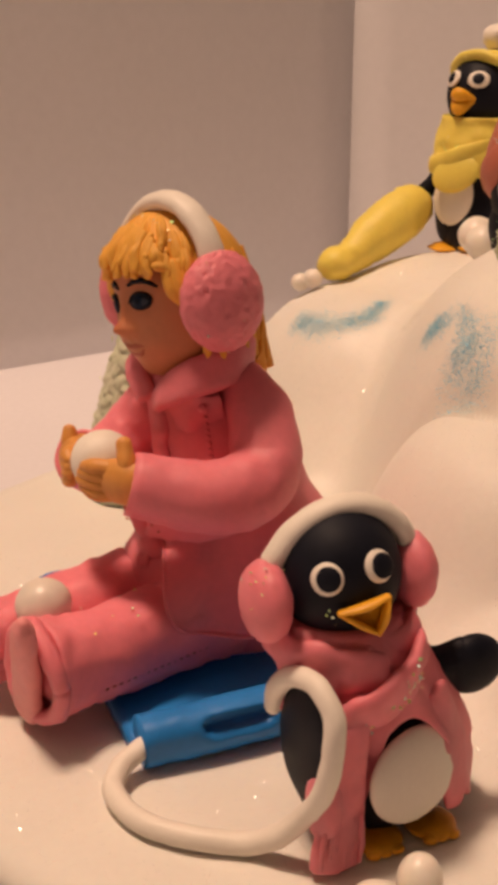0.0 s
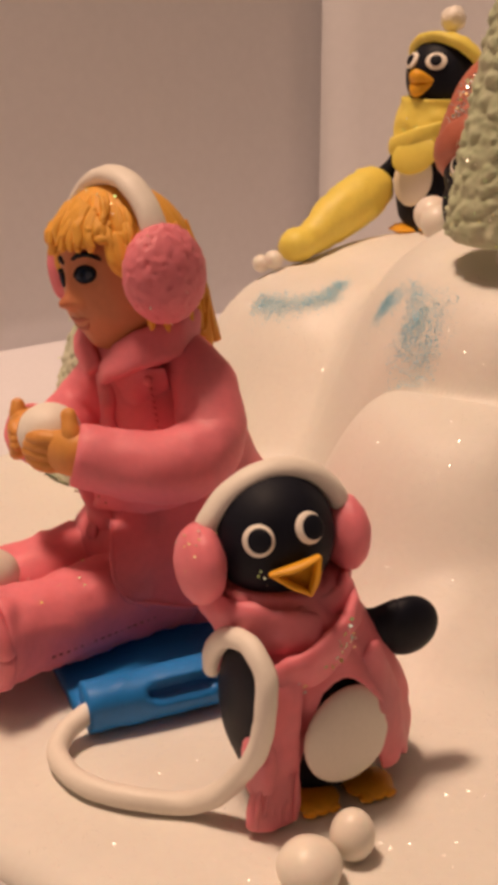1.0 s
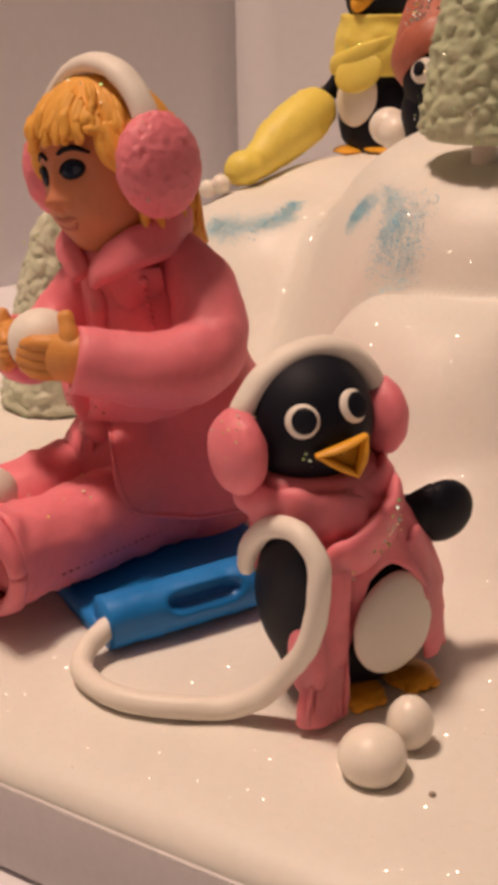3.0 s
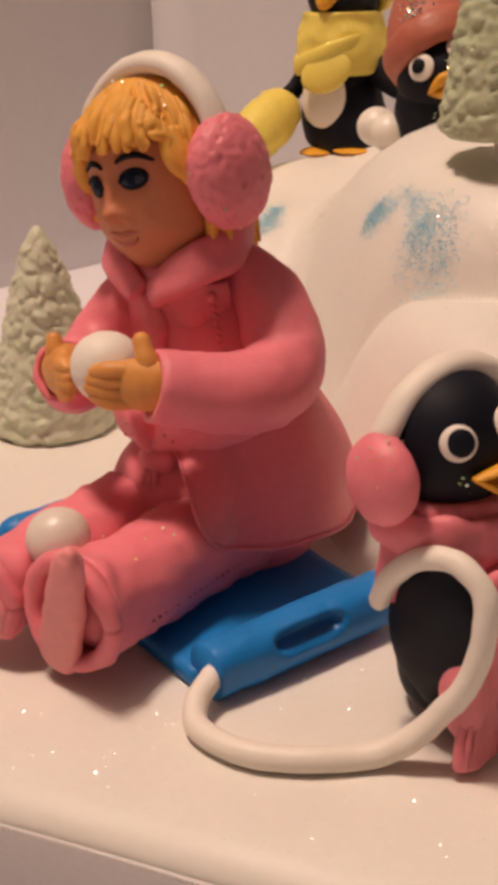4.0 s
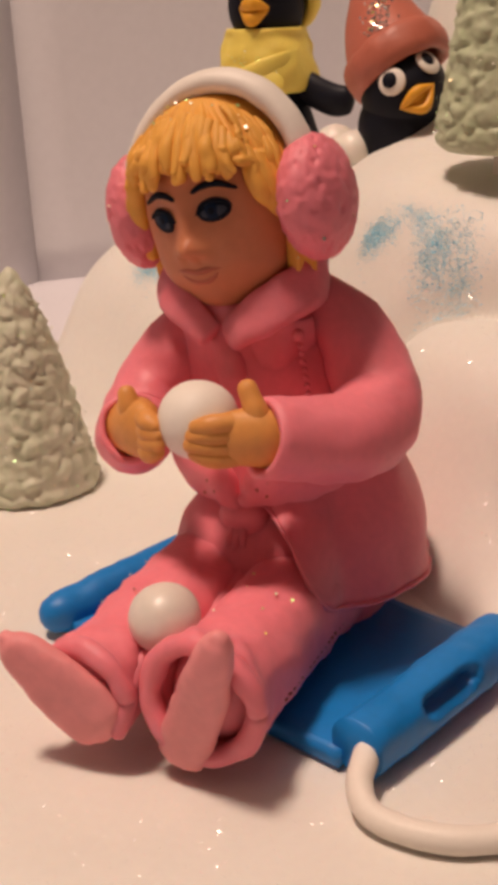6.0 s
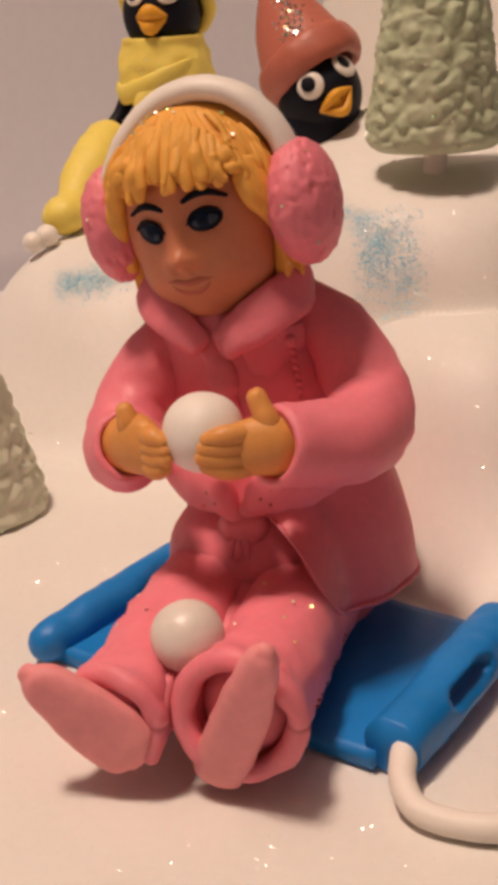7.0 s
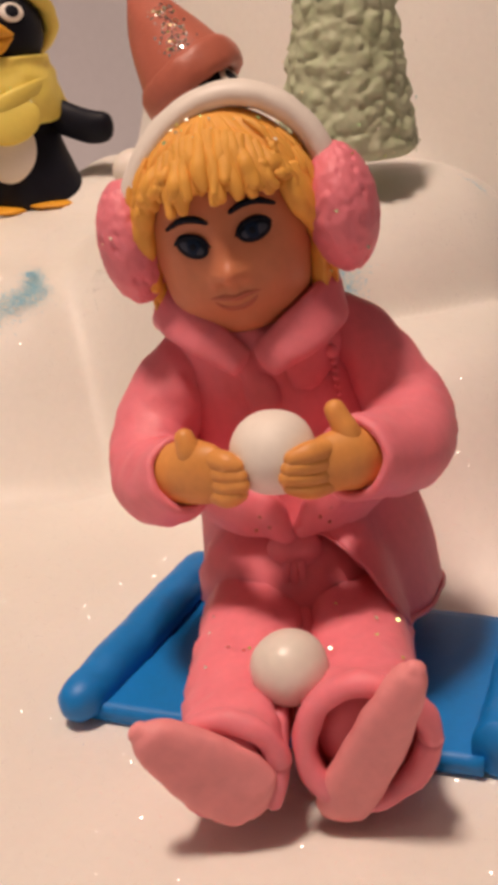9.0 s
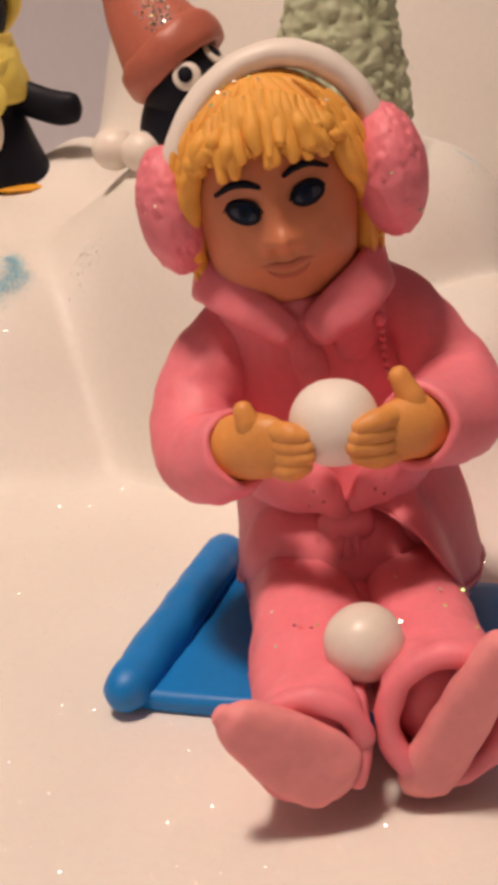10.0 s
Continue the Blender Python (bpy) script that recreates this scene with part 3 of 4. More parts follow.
    def coat(p, s):
        a = (p + math.pi) % (2 * math.pi) - math.pi
        hem, out = np.interp(a, turn_, hems) + 0.35 * math.sin(p * 6), np.interp(a, turn_, outs)
        w = 52.5 + (hem - 52.5) * s
        u, v, ra, rb = [np.interp(w, rows[::-1, 0], rows[::-1, i]) for i in (1, 2, 3, 4)]
        fold = 0.7 * math.sin(p * 5 + 1.3) * s ** 3 + 0.6 * noise.noise(Vector((math.cos(p) * 2, math.sin(p) * 2, w * 0.12)))
        crease = -0.9 * math.exp(-((w - 29 - 3 * math.sin(p)) / 2.2) ** 2) * max(0.0, math.sin(p)) ** 2
        k = fold + crease + out * s ** 4
        return np.array([u + math.cos(p) * (ra + k), v + math.sin(p) * (rb + k), w])

    sh.shell(coat, PINK, 1.8, 150, 34)
    sh.tube([coat(p, 1.0) + np.array([math.cos(p), math.sin(p), 0]) * 0.1 for p in np.linspace(-math.pi, math.pi, 73)], [(0.32, 0.3)] * 73, PINK, hint=(0.02, 0.01, 1), n=12, steps=2, caps=(False, False), lump=0.25)
    # zip strip down the chest and small pressed button holes
    sh.tube([(3.8, 1.2, 48.4), (4.7, 2.2, 44), (5.1, 3.2, 39), (5.4, 4.0, 33.5)], [(1.9, 0.8), (2.0, 0.9), (1.9, 0.9), (1.6, 0.8)], PINK, hint=(0, 1, 0.1), n=20, steps=14, lump=0.9)
    # the jacket's two front corners, curled forward over the lap, with pressed button holes
    sh.tube([(1.0, -7.6, 30.2), (6.0, -3.0, 29.2), (9.0, 1.8, 28.0), (10.2, 4.8, 25.8)], [(3.8, 2.2), (4.6, 2.6), (4.0, 2.4), (1.4, 1.4)], PINK, hint=(0.4, 0.1, 1), n=26, steps=8, lump=0.5)
    sh.tube([(1.0, 18.4, 30.8), (6.2, 14.2, 30.0), (9.2, 9.8, 28.6), (10.2, 6.6, 26.6)], [(3.8, 2.2), (4.8, 2.6), (4.2, 2.4), (1.4, 1.4)], PINK, hint=(0.4, -0.1, 1), n=26, steps=8, lump=0.5)
    for u, v, w in ((11.7, 2.4, 27.6), (11.4, 1.2, 29.0), (11.2, 0.6, 27.0), (12.0, 9.0, 28.8), (11.5, 10.4, 29.8), (11.5, 10.2, 27.8)):
        sh.ball((u, v, w), (0.22, 0.28, 0.28), BLUSH, n=8)
    sh.ball((2.4, 13.8, 20.0), (6.8, 4.6, 7.6), PINK, n=32, lump=0.04)
    # gathered pleats of the trouser front
    sh.ball((9.0, 5.6, 23.2), (2.6, 3.8, 2.9), PINK, n=22, lump=0.08)
    for k in (-1, 0, 1):
        sh.tube([(10.6, 5.5 + 0.7 * k, 23.0), (11.4, 5.3 + 1.0 * k, 21.0), (11.8, 5.2 + 1.2 * k, 18.8)], [(0.4, 0.6), (0.5, 0.6), (0.2, 0.4)], PINK, hint=(1, 0, 0.2), n=12, steps=5, lump=0.3)
    # collar: two flat blunt-ended straps meeting at the throat
    sh.tube([(5.8, 3.4, 48.8), (5.6, 7.0, 51.3), (3.0, 10.8, 53.8), (-3.2, 12.6, 55.2), (-9.6, 9.0, 55.8), (-12.5, 0.5, 55.8)],
            [(2.6, 1.1), (3.1, 1.3), (3.4, 1.4), (3.4, 1.5), (3.4, 1.5), (3.2, 1.5)], PINK, hint=(-0.45, -0.25, 1), n=22, steps=7, lump=0.35, square=0.75)
    sh.tube([(5.5, -0.3, 48.6), (4.9, -3.3, 51.0), (2.2, -7.2, 53.4), (-3.4, -9.8, 54.6), (-9.2, -7.2, 55.4), (-12.5, 0, 55.8)],
            [(2.1, 1.0), (2.6, 1.2), (3.0, 1.3), (3.2, 1.5), (3.3, 1.5), (3.2, 1.5)], PINK, hint=(-0.45, 0.25, 1), n=22, steps=7, lump=0.35, square=0.75)
    # chest yoke under the collar with a stitched edge
    sh.tube([(4.6, 6.4, 46.0), (3.2, 10.2, 47.2), (-0.4, 12.8, 48.0)], [(3.0, 0.5), (3.2, 0.55), (2.6, 0.4)], PINK, hint=(0.1, 0.1, 1), n=20, steps=6, lump=0.5, square=0.8)
    for i in range(7):
        sh.ball((2.6 - 0.12 * i, 12.2 + 0.12 * i, 46.8 - 1.15 * i), (0.42, 0.5, 0.36), PINK, n=8)
    sh.ball((2.8, 11.9, 48.4), (0.8, 0.9, 0.9), PINK, n=12)
    # arms bent at the elbow
    sh.tube([(-6.4, 10.2, 51.0), (-6.0, 16.2, 46.2), (-3.0, 21.2, 39.2), (3.0, 22.0, 36.4), (10, 19.4, 36.8), (19.0, 13.0, 39.4)],
            [4.6, (5.9, 5.7), (6.3, 6.1), (6.5, 6.3), (5.9, 5.9), (5.2, 5.0)], PINK, hint=(-0.4, 0.1, 1), n=36, steps=9, lump=0.4, caps=(True, None))
    sh.tube([(-4.6, -6.0, 47.8), (-3.6, -9.4, 43.0), (-0.6, -12.6, 37.5), (4.6, -12.8, 33.6), (10, -10.8, 34.0), (15.0, -7.8, 37.2)],
            [4.4, (5.8, 5.6), (6.0, 5.8), (6.0, 6.0), (5.7, 5.5), (5.0, 4.8)], PINK, hint=(-0.4, -0.1, 1), n=36, steps=9, lump=0.4, caps=(True, None))
    # mittened fingers round the ball: four fingers and a thumb each
    for wrist, base, tip, thumb in (((15.6, 15.6, 38.6), (17.8, 14.6, 39.4), (22.6, 5.4, 39.6), (18.6, 11.2, 45.6)), ((13.2, -8.8, 36.6), (16.0, -6.8, 38.0), (21.4, -0.9, 38.6), (17.2, -7.2, 42.6))):
        base, tip = np.array(base), np.array(tip)
        along = tip - base
        sh.tube([wrist, base + 0.22 * along, base + 0.62 * along, base + 0.95 * along], [(4.2, 4.1), (4.1, 3.1), (3.5, 1.8), (2.3, 1.0)], MITT, n=20, lump=0.2)
        for k in range(4):
            o = np.array([0.15, 0.1, -2.3 + 1.45 * k])
            sh.tube([base + 0.42 * along + o, base + 0.75 * along + o * 1.02 + np.array([0.5, 0, 0]), base + (1.06 - 0.05 * abs(k - 1.2)) * along + o * 0.8], [1.35, 1.45, 1.1], MITT, n=12, steps=4)
        sh.tube([base + 0.15 * along + np.array([0.3, 0, 1.6]), (base + np.array(thumb)) / 2 + 0.06 * along + np.array([0.6, 0, 0.6]), np.array(thumb)], [1.6, 1.6, 1.3], MITT, n=16, lump=0.2)
    # head
    yaw, roll = -0.07, 0.14
    cy, sy, cr, sr = math.cos(yaw), math.sin(yaw), math.cos(roll), math.sin(roll)

    def hd(u, v, w):
        """A place in the head, which is turned and leans to its own right."""
        u, v = u * cy - v * sy, u * sy + v * cy
        k = w - 65.5
        return np.array([u, v * cr - k * sr - 0.5, 65.5 + k * cr + v * sr])

    def face(v, w):
        """The front of the face at side v and height w."""
        k = max(0.02, 1 - (v / 10.6) ** 2 - ((w - 65.5) / 13.8) ** 2)
        return 9.9 * math.sqrt(k) - 1.15

    o = hd(0, 0, 65.5)
    axes = [hd(1, 0, 65.5) - o, hd(0, 1, 65.5) - o, hd(0, 0, 66.5) - o]
    def features(q):
        """Relief of the face: nose, cheeks, lips, chin, sockets."""
        if q[0] <= 0:
            return np.zeros(3)
        v, w = q[1], q[2] + 65.5

        def bump(v0, w0, sv, sw):
            return math.exp(-((v - v0) / sv) ** 2 - ((w - w0) / sw) ** 2)

        e = 2.8 * bump(0, 60.8, 1.5, 1.3) + 0.7 * bump(0, 63.2, 1.2, 2.6) + 1.1 * bump(1.9, 60.2, 0.8, 0.75) + 1.1 * bump(-1.9, 60.2, 0.8, 0.75) - 1.5 * bump(1.0, 59.5, 0.6, 0.45) - 1.5 * bump(-1.0, 59.5, 0.6, 0.45)
        e += 0.6 * bump(5.2, 58.6, 3.0, 2.6) + 0.6 * bump(-5.2, 58.6, 3.0, 2.6) + 1.5 * bump(0, 53.6, 3.0, 1.5)
        e += 0.8 * bump(0, 57.4, 3.2, 1.6) - 0.6 * bump(4, 65.2, 2.0, 1.5) - 0.6 * bump(-4, 65.2, 2.0, 1.5)
        jowl = math.exp(-((w - 57.5) / 4.0) ** 2)
        return np.array([e + 0.7 * jowl * q[0] / 10.4, 0.20 * v * math.exp(-((w - 54.5) / 3.6) ** 2), -0.9 * min(1.0, max(0.0, (57.5 - w) / 4.0))])

    sh.ball(hd(-0.9, 0, 65.5), (9.9, 10.6, 13.6), SKIN, axes=axes, n=96, push=features)
    # lips: a bowed upper one with a dip, a fuller lower one
    for wide, rise, thick in ((3.4, (58.0, 58.05, 57.95, 57.75, 57.95, 58.05, 58.0), 0.52), (2.9, (57.7, 56.95, 56.55, 56.45, 56.55, 56.95, 57.7), 0.66)):
        mouth = list(zip(np.linspace(-wide, wide, 7), rise))
        sh.tube([hd(face(t, w) + features(np.array([9.0, t, w - 65.5]))[0] - 0.05, t, w) for t, w in mouth],
                [(0.15, 0.2), (thick * 0.75, 0.3), (thick, 0.36), (thick * 0.95, 0.36), (thick, 0.36), (thick * 0.75, 0.3), (0.15, 0.2)], LIP, n=14, steps=5)
    for s in (1, -1):
        v, up = 4.0 * s, 65.2 + 0.35 * s
        nrm = axes[0] + 0.42 * s * axes[1] + 0.05 * axes[2]
        disc_on(sh, hd(face(v, up) + 0.05, v, up), nrm, (0.25 * s * nrm[1], -0.25 * s * nrm[0], 1), 2.35, 1.5, 0.38, INK, 26)
        disc_on(sh, hd(face(v, up - 0.1) + 0.16, v, up - 0.1), nrm, (0.25 * s * nrm[1], -0.25 * s * nrm[0], 1), 1.95, 0.95, 0.36, SCLERA, 24)
        disc_on(sh, hd(face(v - 0.1 * s, up) + 0.30, v - 0.2 * s, up), nrm, (0, 0, 1), 1.15, 1.15, 0.32, IRIS, 22)
        disc_on(sh, hd(face(v - 0.1 * s, up) + 0.50, v - 0.2 * s, up), nrm, (0, 0, 1), 0.55, 0.55, 0.2, INK, 16)
        lash = [hd(face((4.0 + dv) * s, up + dw) + 0.4, (4.0 + dv) * s, up + dw) for dv, dw in ((-2.3, -0.3), (-1.4, 0.9), (0.3, 1.35), (1.6, 0.95), (2.2, 0.4))]
        sh.tube(lash, [(0.12, 0.2), (0.25, 0.25), (0.3, 0.25), (0.22, 0.25), (0.1, 0.2)], INK, n=8)
        arch = [hd(face((4.2 + dv) * s, up + 3.0 + dw) + 0.3, (4.2 + dv) * s, up + 3.0 + dw) for dv, dw in ((-2.6, -0.35), (-1.2, 0.25), (0.6, 0.3), (2.6, -0.6))]
        sh.tube(arch, [(0.3, 0.3), (0.45, 0.35), (0.45, 0.35), (0.25, 0.3)], INK, n=8)

    # hair: a ridged wig, fringe in front, long behind
    def wig(p, s):
        a = abs((p + math.pi) % (2 * math.pi) - math.pi)
        hem = np.interp(a, [0, 0.8, 1.05, 1.35, 1.9, math.pi], [73.5, 72.0, 66.0, 58.0, 52.5, 51.5])
        strand = (math.sin(p * 34 + 2.2 * math.sin(s * 3 + p * 3)) * 0.42 + math.sin(p * 15 + 1 + s * 2) * 0.3) * min(1, max(0, s - 0.25) * 3)
        hem += 1.6 * math.sin(p * 17) + 0.9 * math.sin(p * 29 + 2)
        w = 80.6 - (80.6 - hem) * s ** 1.25
        ru = 10.9 + 3.7 * max(0.0, -math.cos(p))
        k = math.sqrt(max(0.0, 1 - ((max(w, 66.5) - 66.5) / 13.7) ** 2))
        k = max(k, 0.02)
        low = max(0, 66.5 - w)
        back = max(0.0, -math.cos(p))
        u = math.cos(p) * (ru * k + strand * min(1, 3 * s) - 0.02 * low * low * (1 - back)) - 0.8 - 0.24 * low * back
        v = math.sin(p) * (12.3 * k + strand * min(1, 3 * s) - 0.006 * low * low)
        return hd(u, v, w)

    sh.shell(wig, HAIR, 1.6, 210, 26)
    sh.ball((-5.5, 0, 57.0), (6.5, 9.0, 6.0), HAIR, lump=0.05)
    for v in (-5.5, 6.2):
        sh.ball((-2.5, v, 54.5), (5.0, 4.6, 4.5), PINK, lump=0.05)
    sh.loft([(48, -3.5, 1, 6.2, 7.6), (51, -3.4, 0.8, 6.0, 7.2), (54, -3.0, 0.6, 5.6, 6.6), (57, -2, 0, 5, 6)], PINK)
    # the fringe: chunky locks in two layers, and longer locks before the ears
    def on_head(v, w, out):
        k = max(0.05, 1 - (v / 12.1) ** 2 - (max(0, w - 66.5) / 13.9) ** 2)
        return hd(10.7 * math.sqrt(k) - 0.6 + out, v, w)

    def lock(v, top, low, thick, out, bow):
        q = [on_head(v * (0.84 + 0.16 * t) + bow * math.sin(3.2 * t), top + (low - top) * t, out + 0.3 * t + sh.rng.normal(0, 0.18)) for t in (0, 0.3, 0.65, 1)]
        sh.tube(q, [(0.6 * thick, 0.8 * thick), (0.85 * thick, 1.05 * thick), (0.9 * thick, 1.1 * thick), (0.6 * thick, 0.75 * thick)], HAIR, n=14, steps=6, hint=(1, 0, 0.2), lump=0.3)

    for i in range(23):
        v = -10.6 + 21.2 * (i + sh.rng.uniform(-0.25, 0.25)) / 22
        low = 70.9 + 0.05 * v - 0.012 * v * v + sh.rng.uniform(-1.2, 1.2)
        lock(v, 77.6 - 0.05 * v * v, low, sh.rng.uniform(0.8, 1.05), -0.1, sh.rng.uniform(-0.35, 0.35))
    for i in range(12):
        v = -9.0 + 18.0 * (i + sh.rng.uniform(-0.4, 0.4)) / 11
        lock(v, 76.0 - 0.05 * v * v, 71.8 - 0.015 * v * v + sh.rng.uniform(-0.8, 1.6), sh.rng.uniform(0.7, 0.95), 0.5, sh.rng.uniform(-0.4, 0.4))
    for s in (-1, 1):
        for v, low, thick in ((10.6, 65.6, 1.2), (11.2, 63.4, 1.3), (11.7, 61.6, 1.2)):
            lock(v * s, 71.5, low + sh.rng.uniform(-0.8, 0.8), thick, -0.6, sh.rng.uniform(-0.5, 0.5))
    # short scored strokes round the sides and back
    for i in range(150):
        p, s = sh.rng.uniform(0.8, 2.8) * sh.rng.choice([-1, 1]), sh.rng.uniform(0.45, 0.97)
        dp, ds = sh.rng.uniform(-0.07, 0.07), sh.rng.uniform(0.2, 0.4)
        q = [wig(p + dp * t, min(1.0, s + ds * t)) * np.array([1.012, 1.012, 1]) for t in (-0.5, 0, 0.5)]
        sh.tube(q, [0.35, sh.rng.uniform(0.5, 0.75), 0.35], HAIR, n=8, steps=3, hint=(0.3, 0.1, 1))
    # ear muffs, pitted all over, with a band over the crown
    def pits(q):
        e = noise.noise(Vector(q * 0.8)) * 0.22 - 0.9 * max(0.0, noise.noise(Vector(q * 1.0 + 7)) - 0.2) + 0.10 * noise.noise(Vector(q * 2.6))
        return unit(q) * e

    for u, v, w, r in ((0.2, 14.1, 66.7, (7.7, 4.8, 8.3)), (-1.6, -13.2, 63.6, (6.4, 4.4, 8.2))):
        sh.ball((u, v, w), r, MUFF, axes=axes, n=120, lump=0.015, freq=0.5, push=pits)
    band = []
    for g in np.linspace(-1.42, 1.42, 13):
        band.append((0.4, 13.2 * math.sin(g), 65.8 + 15.7 * math.cos(g) + 0.1 * math.sin(g) * 13))
    sh.tube(band, [(1.7, 2.4)] * 13, WHITE, hint=(0.05, 0, 1), n=16, steps=5, lump=0.15)
    # stray glitter: hair, muffs, collar, knees
    for i in range(46):
        p, s = sh.rng.uniform(-2.2, 2.2), sh.rng.uniform(0.15, 0.9)
        sh.flakes([wig(p, s) * np.array([1.03, 1.03, 1.003])], [(math.cos(p), math.sin(p), 0.5)], [sh.rng.uniform(0.18, 0.38)], SPARKC, 0.5)
    for u, v, w, r in ((0.2, 14.1, 66.7, (7.7, 4.8, 8.3)), (-1.6, -13.2, 63.6, (6.4, 4.4, 8.2))):
        for i in range(9):
            d = unit(sh.rng.normal(0, 1, 3) + np.array([0.4, 0.9 if v > 0 else -0.9, 0.2]))
            sh.flakes([np.array([u, v, w]) + d * np.array(r) * 1.05], [d], [sh.rng.uniform(0.14, 0.34)], SPARKC, 0.5)
    for i in range(16):
        u, v = sh.rng.uniform(14, 30), sh.rng.choice([-1.4, 13.8]) + sh.rng.normal(0, 2.2)
        sh.flakes([(u, v, 18.9 - 0.06 * (u - 14))], [(0, 0, 1)], [sh.rng.uniform(0.18, 0.36)], SPARKC, 0.6)
    ob = made("girl_figurine", sh)
    return tagged(ob, "seated girl figurine in pink coat and ear muffs, yellow hair", "figurine")


def girl_at(u, v, w):
    """A place given in the seated figure's own lengths: ahead, left, up."""
    f = unit((-0.75, -0.66))
    return (-13.5 + u * f[0] - v * f[1], 196.7 + u * f[1] + v * f[0], w)


def pink_penguin():
    sh = Shape((13.2, 142.5, 0), (0.37, -0.93), seed=61)
    # black body, white belly, pink wrap open at the front
    sh.loft([(0.8, 0, 5, 6.5, 8), (4, -0.5, 5.4, 9, 10.6), (12, -0.5, 5.2, 10, 11.2), (22, -1, 3.2, 8.8, 9.6), (30, -1, 0.5, 6.5, 7)], BLACK)
    rows = np.array([(33.5, -1, 0.0, 7.4, 8.4), (30, -0.7, 0.6, 9.2, 10.2), (24, -0.6, 3.0, 10.2, 11.4), (16, -0.5, 5.2, 11.3, 13.8), (8, -0.5, 6.2, 11.2, 14.8), (2, -0.5, 6.4, 11.0, 15.0)])

    def wrap(p, s):
        q = (p + math.pi) % (2 * math.pi) - math.pi
        open_ = math.exp(-((q - 0.06) / 0.52) ** 4)
        side = math.exp(-((q + 1.95) / 0.85) ** 6)
        hem = 4.0 + 16.5 * open_ + 15.0 * side + 0.3 * math.sin(p * 7)
        w = 33.5 + (hem - 33.5) * s
        u, v, a, b = [np.interp(w, rows[::-1, 0], rows[::-1, i]) for i in (1, 2, 3, 4)]
        k = 0.35 * math.sin(p * 9 + w * 0.2) * s + 0.5 * noise.noise(Vector((math.cos(p) * 3, math.sin(p) * 3, w * 0.15))) + 0.5 * noise.noise(Vector((math.cos(p) * 8, math.sin(p) * 8, w * 0.3)))
        return np.array([u + math.cos(p) * (a + k), v + math.sin(p) * (b + k), w])

    sh.shell(wrap, PINK, 1.2, 72, 20)
    disc_on(sh, (10.3, 6.2, 12.3), (0.95, 0.22, 0.10), (0, 0, 1), 7.9, 7.1, 1.9, WHITE, 36)
    # the wrap's hanging front corner
    sh.tube([(7.4, 10.8, 23.0), (8.6, 13.0, 15.0), (8.6, 14.0, 8.5), (8.2, 14.3, 4.6)], [(0.8, 2.2), (0.9, 2.8), (1.0, 3.1), (0.9, 2.4)], PINK, hint=(1, 0.55, 0.05), n=20, steps=8, lump=0.5)
    # scarf round the neck, crossing, with a fringed tail
    sh.tube([(7.4, 0, 29.0), (4.8, 7.6, 29.9), (-2, 9.6, 31.2), (-8, 5, 31.7), (-9, -2, 31.4), (-5, -8.6, 30.4), (2.2, -9.0, 29.6), (7.4, -3.5, 28.8), (8.6, 1.2, 28.2)],
            [(3.2, 1.1)] * 9, PINK, hint=(-0.05, 0, 1), n=22, steps=9, lump=0.9)
    sh.tube([(3.4, 9.4, 29.8), (8.0, 6.6, 27.4), (10.0, 1.4, 24.8), (9.6, -3.8, 22.8)], [(2.8, 1.2), (3.4, 1.5), (3.6, 1.5), (2.6, 1.3)], PINK, hint=(0.3, 0, 1), n=22, steps=9, lump=0.7)
    sh.tube([(9.6, -3.0, 24.0), (10.8, -4.6, 17.0), (10.9, -5.4, 9.0), (11.2, -5.8, 1.6)], [(1.3, 2.6), (1.4, 3.0), (1.4, 3.6), (1.3, 4.2)], PINK, hint=(1, 0, 0.05), n=24, steps=9, lump=0.6)
    for k in range(6):
        v = -8.6 + 1.15 * k
        sh.tube([(12.0, v * 0.9, 9.0), (12.3, v, 5.0), (12.2, v * 1.0, 1.8)], [0.25, 0.42, 0.3], PINK, n=8, steps=3)
    # flippers and feet
    sh.tube([(0, 10.0, 23.4), (2.0, 13.8, 22.8), (3.2, 17.4, 23.2)], [(2.8, 2.2), (3.3, 2.4), (4.3, 2.5)], BLACK, n=26, steps=7)
    sh.ball((3.3, 18.9, 23.0), (2.7, 5.0, 4.6), BLACK, n=36)
    sh.tube([(7.2, -6.9, 27.0), (6.0, -7.4, 22.5), (4.0, -7.7, 17.0), (3.6, -7.5, 12.0), (4.4, -7.1, 7.4)], [(1.2, 3.0), (1.9, 6.2), (2.0, 7.0), (1.8, 5.6), (0.8, 1.6)], BLACK, hint=(0.0, -1.0, 0.05), n=30, steps=8)
    sh.ball((9.6, -7.0, 10.6), (3.4, 2.6, 6.4), PINK, n=24, lump=0.05)
    for v in (2.0, 11.0):
        sh.ball((7.6, v, 0.9), (3.8, 3.8, 1.0), ORANGE, lump=0.08)
        for k in (-1, 0, 1):
            sh.tube([(8.4, v + 1.2 * k, 0.9), (11.0, v + 1.9 * k, 0.7)], [(0.8, 1.2), (0.6, 1.1)], ORANGE, n=10, steps=4)
    # head, eyes, beak
    sh.ball((-1.2, -0.6, 39.4), (8.5, 8.7, 9.2), BLACK, n=40)
